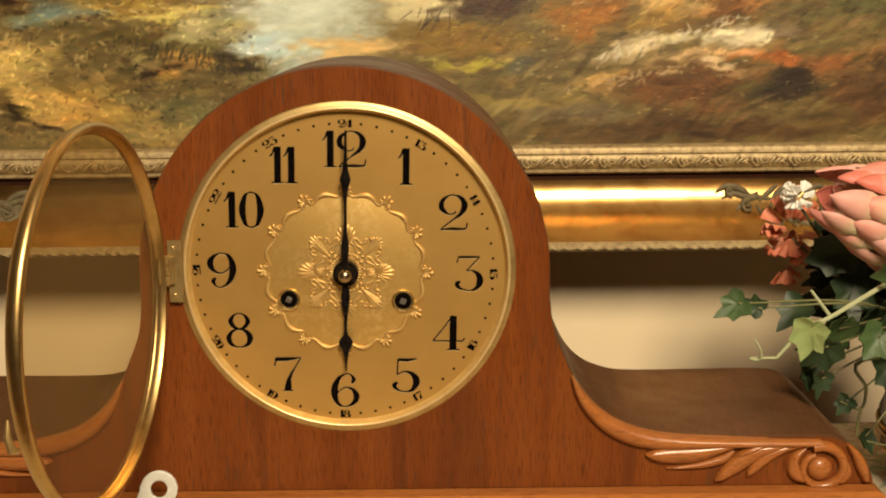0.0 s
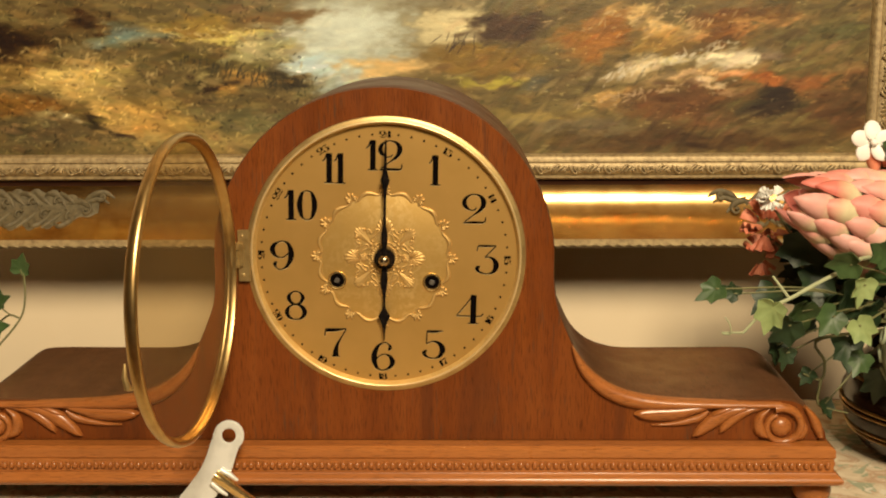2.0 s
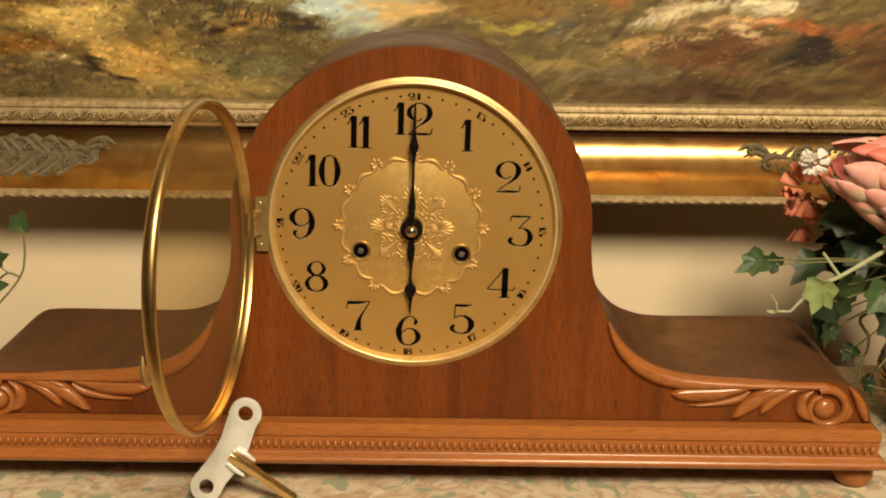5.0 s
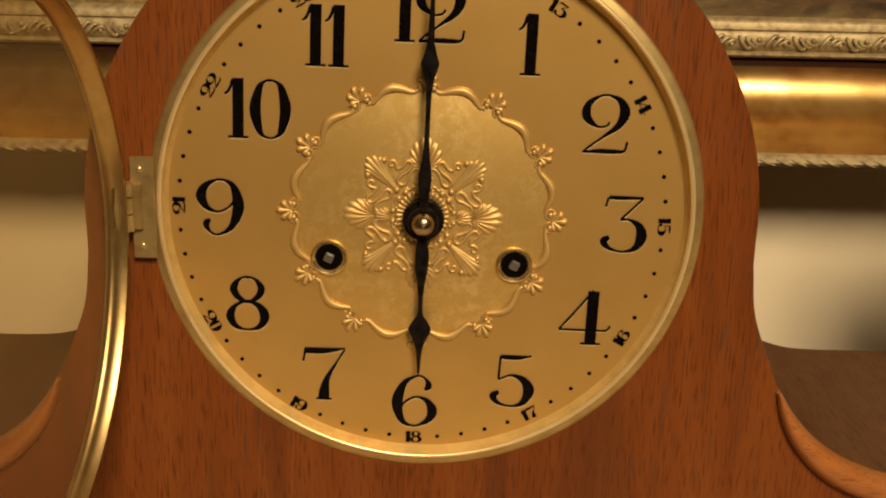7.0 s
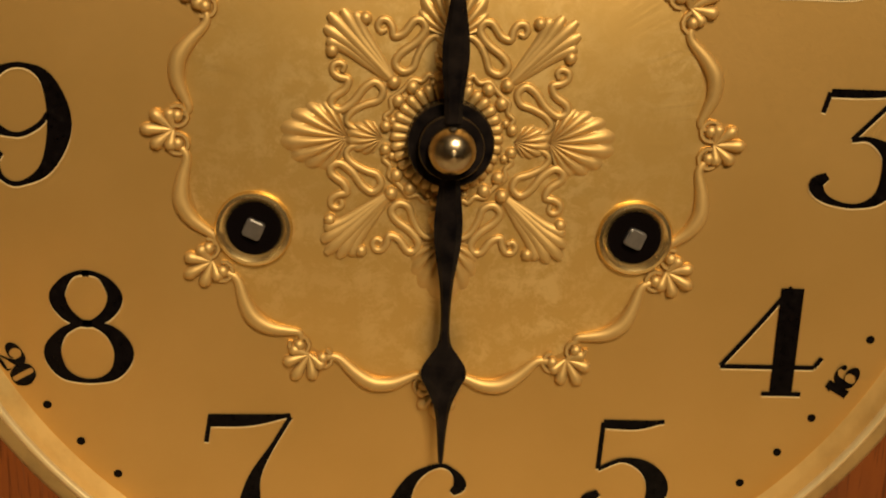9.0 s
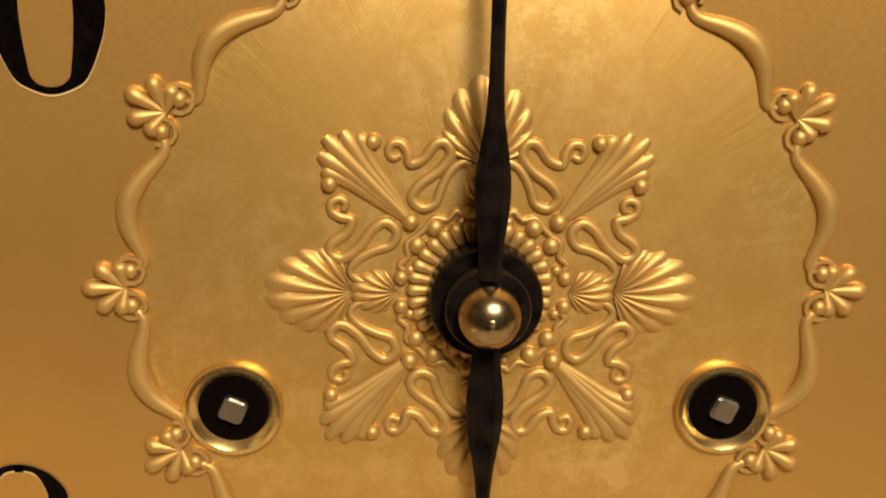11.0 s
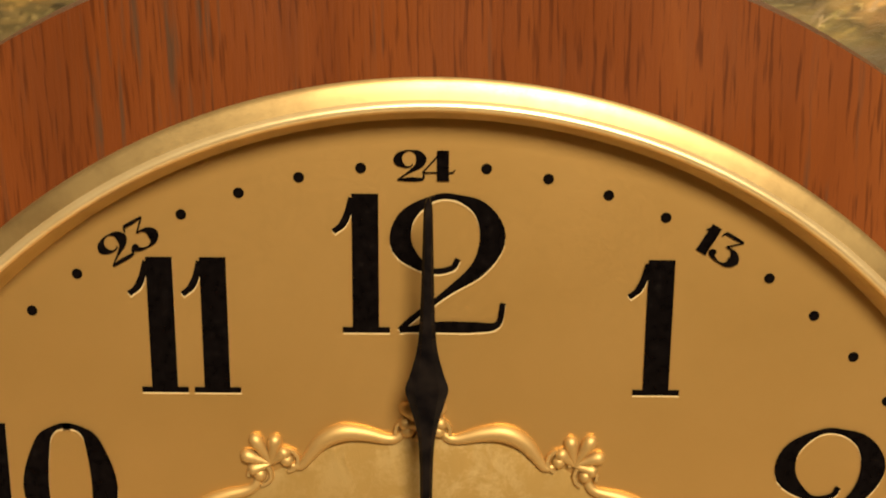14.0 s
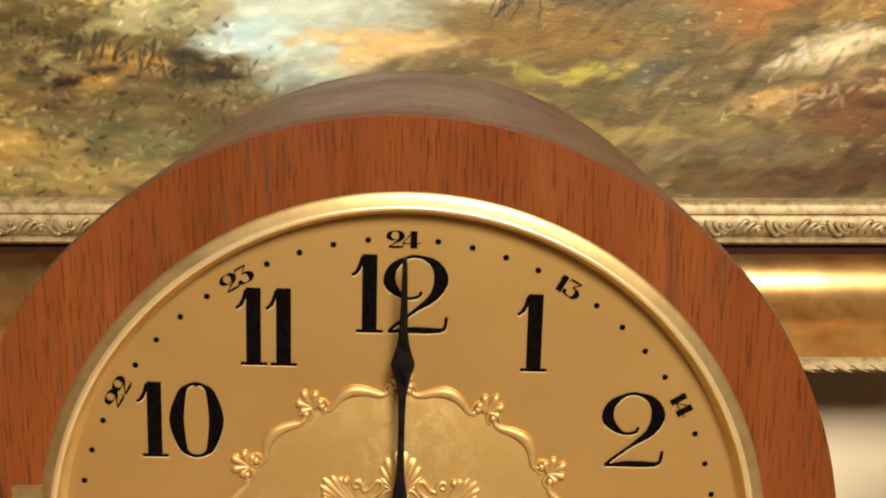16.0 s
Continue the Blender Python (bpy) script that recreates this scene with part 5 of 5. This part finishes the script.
# ---- flowers in a dark vase ----
LEAVES = [
    (0.1995, 0.0500, 0.1104, 0.020, 215, 0),
    (0.2153, 0.0700, 0.1028, 0.015, 150, 1),
    (0.2175, -0.0150, 0.1134, 0.022, 255, 2),
    (0.2634, 0.0850, 0.1303, 0.030, 200, 1),
    (0.2394, 0.0300, 0.0920, 0.026, 230, 1),
    (0.2529, 0.0500, 0.0962, 0.030, 250, 0),
    (0.2648, 0.0000, 0.1354, 0.022, 190, 0),
    (0.2748, 0.0050, 0.1225, 0.020, 260, 2),
    (0.2626, 0.0200, 0.1001, 0.022, 230, 0),
    (0.2702, -0.0050, 0.1011, 0.020, 300, 2),
    (0.2384, 0.0500, 0.0747, 0.018, 250, 1),
    (0.2417, 0.0400, 0.0723, 0.016, 260, 1),
    (0.2589, 0.0500, 0.0565, 0.013, 240, 1),
    (0.2700, 0.0500, 0.0372, 0.014, 280, 1),
]
LEAVES_DEEP = [
    (0.2773, 0.0100, 0.0771, 0.018, 250, 0),
    (0.2797, 0.0900, 0.1235, 0.030, 240, 1),
    (0.2865, 0.0600, 0.1051, 0.034, 250, 1),
    (0.2951, 0.0400, 0.1226, 0.026, 220, 0),
    (0.2730, 0.0900, 0.1079, 0.030, 270, 1),
    (0.2950, 0.0500, 0.0944, 0.030, 200, 1),
    (0.2849, 0.0600, 0.0728, 0.026, 270, 1),
    (0.3033, 0.0500, 0.0526, 0.026, 260, 1),
    (0.3194, 0.1000, 0.1758, 0.028, 120, 1),
    (0.3215, 0.1200, 0.1613, 0.026, 70, 1),
    (0.3152, 0.0800, 0.1896, 0.022, 100, 0),
    (0.2890, 0.1100, 0.1334, 0.030, 220, 1),
    (0.2912, 0.0200, 0.1376, 0.022, 150, 0),
    (0.2430, 0.0900, 0.0982, 0.024, 240, 1),
    (0.2860, 0.0800, 0.0947, 0.034, 200, 1),
]
PALE_STEM = [(0.2034, -0.0100, 0.0983), (0.2079, -0.0100, 0.1038), (0.2152, -0.0100, 0.1118), (0.2297, -0.0050, 0.1168), (0.2474, 0.0050, 0.1232), (0.2655, 0.0200, 0.1269), (0.2963, 0.0500, 0.1279)]
TENDRIL = [(0.1924, -0.0050, 0.0969), (0.1962, -0.0080, 0.0970), (0.1958, -0.0100, 0.1024), (0.1929, -0.0100, 0.1073)]
DROOP_STEM = [(0.2644, 0.0450, 0.0806), (0.2668, 0.0450, 0.0655), (0.2665, 0.0500, 0.0526), (0.2552, 0.0500, 0.0565)]
DROOP_STEM_LOW = [(0.2665, 0.0500, 0.0526), (0.2655, 0.0500, 0.0372), (0.2750, 0.0500, 0.0334), (0.2844, 0.0500, 0.0310)]
IVY_STEM = [(-0.2517, 0.1200, 0.1053), (-0.2520, 0.1200, 0.0890), (-0.2561, 0.1200, 0.0747), (-0.2717, 0.1200, 0.0561), (-0.2890, 0.1200, 0.0395), (-0.3114, 0.1200, 0.0101)]
IVY_STEM_BACK = [(-0.2561, 0.1200, 0.0747), (-0.2679, 0.1300, 0.0743), (-0.2785, 0.1300, 0.0659), (-0.2933, 0.1300, 0.0576)]
IVY_LEAVES = [
    (-0.2538, 0.1200, 0.1085, 0.020, 75, 0),
    (-0.2721, 0.1200, 0.0850, 0.022, 30, 0),
    (-0.2789, 0.1200, 0.0677, 0.026, 10, 1),
    (-0.2806, 0.1100, 0.0383, 0.024, 320, 0),
    (-0.2911, 0.1300, 0.0492, 0.022, 200, 1),
]


def ivy_leaf(at, size, angle, lean, seed):
    """A five-lobed leaf with a raised midrib, cupped and slightly thick; the tip points along angle in the upright plane."""
    rng = random.Random(seed)
    lobes = [(0, 1.0), (24, 0.62), (48, 0.80), (72, 0.55), (105, 0.66), (150, 0.42)]
    ring = [(a, r * rng.uniform(0.92, 1.06)) for a, r in lobes]
    full = [(a, r) for a, r in ring] + [(180, 0.22)] + [(360 - a, r * rng.uniform(0.9, 1.05)) for a, r in reversed(ring[1:])]
    pts = []
    for i, (a, r) in enumerate(full):
        a2, r2 = full[(i + 1) % len(full)]
        a2 = a2 + 360 if a2 < a else a2
        pts += [(a, r), ((a + a2) / 2, (r + r2) / 2 * 0.96)]
    m = Matrix.Translation(at) @ Matrix.Rotation(radians(rng.uniform(-38, 38) + lean), 4, "Z") @ Matrix.Rotation(radians(rng.uniform(-30, 25)), 4, "X") @ Matrix.Rotation(radians(-angle), 4, "Y")
    g = Geo()
    verts = []
    for front_side in (0, 1):
        off = 0.0004 if front_side else -0.0004
        verts.append(m @ Vector((0, off + 0.06 * size, 0)))
        for scale in (0.55, 1.0):
            for a, r in pts:
                x, z = r * scale * math.cos(radians(a)) * size * 0.62, r * scale * math.sin(radians(a)) * size * 0.55
                cup = 0.10 * size * (scale ** 2) * (1 if abs(math.sin(radians(a))) > 0.5 else 0.4) + rng.uniform(-0.02, 0.02) * size
                verts.append(m @ Vector((x, off - cup + (0.05 if front_side else 0.05) * size, z)))
    n = len(pts)
    faces = []
    for s in (0, 1):
        o = s * (2 * n + 1)
        for i in range(n):
            j = (i + 1) % n
            faces += [(o, o + 1 + i, o + 1 + j), (o + 1 + i, o + 1 + n + i, o + 1 + n + j, o + 1 + j)]
    o = 2 * n + 1
    faces += [(1 + n + i, 1 + n + (i + 1) % n, o + 1 + n + (i + 1) % n, o + 1 + n + i) for i in range(n)]
    g.add(verts, faces)
    return g


VX, VY = 0.362, 0.085
vase = thing("vase", (VX, VY, TABLE), "dark glazed round vase with gilt bands on runner", "vase")
g = Geo()
prof = [(0.0, 0.0), (0.046, 0.0), (0.056, 0.006), (0.066, 0.022), (0.068, 0.040), (0.062, 0.056), (0.054, 0.064), (0.053, 0.070), (0.050, 0.070), (0.050, 0.060), (0.0, 0.058)]
g.lathe(prof, lambda u, v, h: (VX + u, VY + v, TABLE + h), 64)
part("vase_body", g, VASE, vase, angle=50)
for z, r in ((0.016, 0.0632), (0.0195, 0.0652), (0.031, 0.0680), (0.0345, 0.0683), (0.052, 0.0640)):
    g = Geo()
    g.lathe([(r + 0.0012 * math.cos(radians(q)), z + 0.0011 * math.sin(radians(q))) for q in range(0, 360, 45)], lambda u, v, h: (VX + u, VY + v, TABLE + h), 64, True)
    part("gilt_band", g, VASE_GOLD, vase, "dull gilt band")

bouquet = thing("flower_arrangement", (VX, VY, TABLE + 0.06), "artificial protea, ivy and pod arrangement in dark vase", "flowers")
rng = random.Random(21)
g = Geo()
for k in range(150):
    a, r = rng.uniform(0, 2 * math.pi), 0.050 * math.sqrt(rng.random())
    p = Vector((VX + r * math.cos(a), VY + r * math.sin(a), TABLE + 0.058 + rng.uniform(0, 0.03)))
    q = p + Vector((rng.uniform(-0.02, 0.02), rng.uniform(-0.02, 0.02), rng.uniform(0.0, 0.03)))
    g.tube([p, (p + q) / 2 + Vector((0, 0, 0.006)), q], [0.0022, 0.0028, 0.0006], 6)
part("moss", g, MOSS, bouquet, "dark dry moss filling the mouth")
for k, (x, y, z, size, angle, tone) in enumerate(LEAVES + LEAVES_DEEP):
    part("ivy_leaf", ivy_leaf((x, y, z), size * 1.2, angle, 0, 300 + k), (LEAF, LEAF_SHADE, LEAF_PALE)[tone], bouquet, ("", "green leaf with shade put into its colour", "pale variegated ivy leaf")[tone], angle=70)
# filler leaves at the back, coloured dark to paint the shade between stems
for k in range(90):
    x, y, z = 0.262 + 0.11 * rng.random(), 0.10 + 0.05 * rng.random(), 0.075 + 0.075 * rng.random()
    part("ivy_leaf", ivy_leaf((x, y, z), rng.uniform(0.022, 0.034), rng.uniform(160, 320), 0, 900 + k), LEAF_SHADE, bouquet, "green leaf with shade put into its colour", angle=70)


def stem(points, r0, r1, mat_, label=""):
    pts = curve(points, 5)
    n = len(pts)
    g = Geo()
    g.tube(pts, [r0 + (r1 - r0) * i / (n - 1) for i in range(n)], 7)
    part("stem", g, mat_, bouquet, label)


heart = (0.345, 0.09, 0.075)
stem(PALE_STEM + [heart], 0.0008, 0.0014, STEM_PALE, "pale green ivy stem")
stem([PALE_STEM[0]] + TENDRIL, 0.0007, 0.0004, STEM_PALE, "pale curling tendril")
stem([PALE_STEM[3], (PALE_STEM[3][0] - 0.010, PALE_STEM[3][1], PALE_STEM[3][2] + 0.013)], 0.0009, 0.0007, STEM_PALE)
stem([heart] + DROOP_STEM, 0.0012, 0.0006, STEM)
stem(DROOP_STEM_LOW, 0.0009, 0.0004, STEM)
for x, y, z, *_ in LEAVES[:2] + LEAVES[4:14]:
    stem([(x, y, z), ((x + heart[0]) / 2, (y + heart[1]) / 2, (z + heart[2]) / 2 + 0.012), heart], 0.0005, 0.0009, STEM)


# protea: overlapping pointed bracts round an egg-shaped head
def protea(centre, axis, length, radius):
    head = part("protea", Geo_core(centre, axis, length, radius), CORAL, bouquet, "large pink and cream protea bloom")
    up = Vector((0, 0, 1))
    axis = Vector(axis).normalized()
    side = axis.cross(up).normalized()
    top = side.cross(axis).normalized()
    rng = random.Random(4)
    rows = ((0.80, 6, 0.24), (0.66, 9, 0.46), (0.50, 11, 0.70), (0.34, 12, 0.90), (0.16, 13, 1.02), (-0.04, 13, 1.04))
    for ri, (s, count, wide) in enumerate(rows):
        for k in range(count):
            a = 2 * math.pi * (k + 0.5 * (ri % 2)) / count + rng.uniform(-0.07, 0.07)
            out = side * math.cos(a) + top * math.sin(a)
            along = axis * 1.0
            ln, wd = length * rng.uniform(0.46, 0.58), radius * rng.uniform(0.31, 0.38)
            base = Vector(centre) + axis * (length * (s - 0.62)) + out * radius * wide * 0.72
            tan = out.cross(axis).normalized()
            g = Geo()
            verts, faces, cols = [], [], []
            NS, NT = 9, 5
            blush = rng.random()
            pink = tuple(c0 + (c1 - c0) * blush for c0, c1 in zip((0.64, 0.17, 0.13), (0.74, 0.42, 0.38)))
            cream = (0.66, 0.60, 0.38)
            start = rng.uniform(0.40, 0.62)
            for layer in (1, -1):
                for i in range(NS):
                    w = i / (NS - 1)
                    width = wd * (0.55 + 0.9 * w - 1.42 * w ** 3.2) if w < 0.999 else wd * 0.04
                    bulge = radius * (0.46 * math.sin(math.pi * min(w * 0.9 + 0.05, 1))) + radius * 0.16 * w * w
                    for j in range(NT):
                        q = 2 * j / (NT - 1) - 1
                        verts.append(base + along * ln * w + tan * width * q + out * (bulge - width * 0.50 * q * q + layer * 0.0005))
                        tmix = min(max((w - start + 0.06 * q * q) / 0.22, 0), 1)
                        cols.append(tuple(c0 * (1 - tmix) + c1 * tmix for c0, c1 in zip(cream, pink)))
            half_n = NS * NT
            for o in (0, half_n):
                faces += [(o + i * NT + j, o + i * NT + j + 1, o + (i + 1) * NT + j + 1, o + (i + 1) * NT + j) for i in range(NS - 1) for j in range(NT - 1)]
            edge = [i * NT for i in range(NS)] + [(NS - 1) * NT + j for j in range(1, NT)] + [i * NT + NT - 1 for i in range(NS - 2, -1, -1)]
            faces += [(a0, b0, half_n + b0, half_n + a0) for a0, b0 in zip(edge, edge[1:])]
            g.add(verts, faces, cols)
            part("bract", g, PROTEA, head, angle=75)
    return head


def Geo_core(centre, axis, length, radius):
    g = Geo()
    g.ball(centre, (length * 0.42, radius * 0.72, radius * 0.72), None, 10, 16)
    return g


protea((0.2945, 0.075, 0.149), (-1.0, -0.30, 0.34), 0.080, 0.028)
stem([(0.312, 0.083, 0.142), (0.325, 0.085, 0.135), (0.345, 0.088, 0.11), (0.355, 0.088, 0.06)], 0.004, 0.004, STEM)


def ruffle(name, centre, size, count, mat_, label, seed, stretch=1.0):
    """A bloom of crinkled petals."""
    rng = random.Random(seed)
    head = None
    for k in range(count):
        g = Geo()
        a, e = rng.uniform(0, 2 * math.pi), rng.uniform(-1.0, 1.0)
        d = Vector((math.cos(a) * math.cos(e), math.sin(a) * math.cos(e), math.sin(e) * stretch))
        m = Matrix.Translation(Vector(centre) + d * size * 0.35) @ d.to_track_quat("Z", "Y").to_matrix().to_4x4()
        verts = []
        n = 9
        for layer in (0, 1):
            for i in range(4):
                for j in range(n):
                    q = 2 * j / (n - 1) - 1
                    w = i / 3
                    verts.append(m @ Vector((q * size * 0.42 * (0.3 + 0.8 * w), 0.10 * size * math.sin(q * 9 + k) * w + 0.0006 * layer - 0.12 * size * q * q, size * 0.62 * w * (1 - 0.18 * q * q))))
        o = 4 * n
        faces = [(b0 + i * n + j, b0 + i * n + j + 1, b0 + (i + 1) * n + j + 1, b0 + (i + 1) * n + j) for b0 in (0, o) for i in range(3) for j in range(n - 1)]
        edge = [i * n for i in range(4)] + [3 * n + j for j in range(1, n)] + [i * n + n - 1 for i in (2, 1, 0)]
        faces += [(a0, b0, o + b0, o + a0) for a0, b0 in zip(edge, edge[1:])]
        g.add(verts, faces)
        ob = part(name if head is None else "petal", g, mat_, head or bouquet, label if head is None else "", angle=75)
        head = head or ob
    return head


def plump(centre, seed):
    """A small bloom of five thick rounded petals."""
    rng = random.Random(seed)
    head = None
    for k in range(6):
        a = radians(72 * k + 20)
        c = Vector(centre) + (Vector((math.cos(a) * 0.0072, -0.002 + rng.uniform(-0.003, 0.003), math.sin(a) * 0.0072)) if k < 5 else Vector((0, -0.004, 0)))
        g = Geo()
        g.ball(c, (0.0066, 0.0016, 0.0054) if k < 5 else 0.0022, Matrix.Rotation(-a, 3, "Y") @ Matrix.Rotation(rng.uniform(-0.4, 0.4), 3, "Z"), 8, 14)
        ob = part("white_bloom" if head is None else "petal", g, WHITE_PETAL, head or bouquet, "small white rounded bloom" if head is None else "", angle=75)
        head = head or ob


ruffle("coral_bloom", (0.2490, 0.128, 0.136), 0.019, 15, CORAL, "ruffled coral orange bloom", 31, 1.4)
ruffle("coral_bloom", (0.2460, 0.130, 0.116), 0.014, 9, CORAL, "ruffled coral orange bloom", 32, 1.6)
ruffle("white_bloom", (0.2480, 0.118, 0.156), 0.010, 16, WHITE_PETAL, "small white ruffled bloom", 33)
plump((0.3010, 0.085, 0.1965), 34)
plump((0.3330, 0.095, 0.212), 35)
for x, z in ((0.3050, 0.1865), (0.3120, 0.1905)):
    g = Geo()
    g.tube([(x, 0.088, z - 0.010), (x - 0.001, 0.088, z - 0.003), (x - 0.002, 0.087, z + 0.004), (x - 0.003, 0.086, z + 0.010)], [0.0022, 0.0050, 0.0042, 0.0008], 10)
    part("bud", g, CORAL, bouquet, "closed dark coral bud")
stem([(0.248, 0.125, 0.13), (0.28, 0.115, 0.105), heart], 0.0010, 0.0018, STEM)
stem([(0.2480, 0.118, 0.152), (0.275, 0.115, 0.12), heart], 0.0008, 0.0014, STEM)
stem([(0.301, 0.085, 0.194), (0.315, 0.090, 0.165), (0.335, 0.092, 0.12), heart], 0.0010, 0.0018, STEM)
stem([(0.333, 0.095, 0.208), (0.338, 0.095, 0.15), heart], 0.0010, 0.0018, STEM)
ruffle("pale_bloom", (0.3420, 0.075, 0.1800), 0.024, 10, CORAL, "ruffled coral orange bloom", 36)
stem([(0.342, 0.08, 0.178), (0.345, 0.09, 0.13), heart], 0.0010, 0.0018, STEM)

# lotus pod: a domed seed head with sunken cells
PC, PR = Vector((0.3210, 0.016, 0.082)), 0.0290
axis = Vector((-0.50, -0.80, 0.12)).normalized()
g = Geo()
g.ball(PC, (PR, PR, PR * 1.25), None, 14, 24)
pod = part("lotus_pod", g, POD, bouquet, "pale green dried lotus pod with open cells")
rng = random.Random(8)
for ring_z in (-0.85, -0.50, -0.15, 0.20, 0.55, 0.85):
    rr = math.sqrt(max(1 - ring_z ** 2, 0))
    count = max(5, int(13 * rr))
    for k in range(count):
        a = 2 * math.pi * (k + 0.5 * (int(ring_z * 20) % 2)) / count + rng.uniform(-0.05, 0.05)
        d = Vector((rr * math.cos(a), rr * math.sin(a), ring_z))
        if d.y > 0.35:
            continue
        p = PC + Vector((d.x * PR, d.y * PR, d.z * PR * 1.25))
        m = Matrix.Translation(p) @ d.to_track_quat("Z", "Y").to_matrix().to_4x4()
        g = Geo()
        g.lathe([(0.0034 + 0.0011 * math.cos(radians(q)), 0.0006 + 0.0012 * math.sin(radians(q))) for q in range(0, 360, 60)], lambda u, v, h: tuple(m @ Vector((u * 0.85, v * 1.3, h))), 14, True)
        cell = part("cell_rim", g, POD, pod)
        g = Geo()
        g.lathe([(0.0, 0.0007), (0.0030, 0.0007)], lambda u, v, h: tuple(m @ Vector((u * 0.85, v * 1.3, h))), 12)
        # flat dark disc: the hollow's shade is painted by its colour
        part("cell", g, LEAF_SHADE, cell, "flat dark disc painted as the cell's shade")
stem([(0.325, 0.022, 0.054), (0.338, 0.05, 0.048), (0.352, 0.085, 0.060)], 0.004, 0.004, STEM)

# ivy sprig at the other end of the clock
sprig = thing("ivy_sprig", IVY_STEM[-1], "thin green ivy sprig trailing on the sideboard", "ivy sprig")
sprig.location.z = TABLE
BASES[sprig.name] = Vector(sprig.location)
for points in (IVY_STEM + [(IVY_STEM[-1][0] - 0.012, IVY_STEM[-1][1], TABLE)], IVY_STEM_BACK):
    pts = curve(points, 5)
    g = Geo()
    g.tube(pts, 0.0007, 7)
    part("stem", g, STEM, sprig)
for (x, y, z, size, angle, tone) in IVY_LEAVES:
    near = min((Vector(p) for p in IVY_STEM), key=lambda p: (p - Vector((x, y, z))).length)
    part("ivy_leaf", ivy_leaf((x, y, z), size, angle, 0, int(7000 + 1000 * x)), LEAF, sprig, angle=70)
    g = Geo()
    g.tube([(x, y, z), tuple((Vector((x, y, z)) + near) / 2 + Vector((0, 0, -0.002))), tuple(near)], 0.0005, 6)
    part("leaf_stalk", g, STEM, sprig)
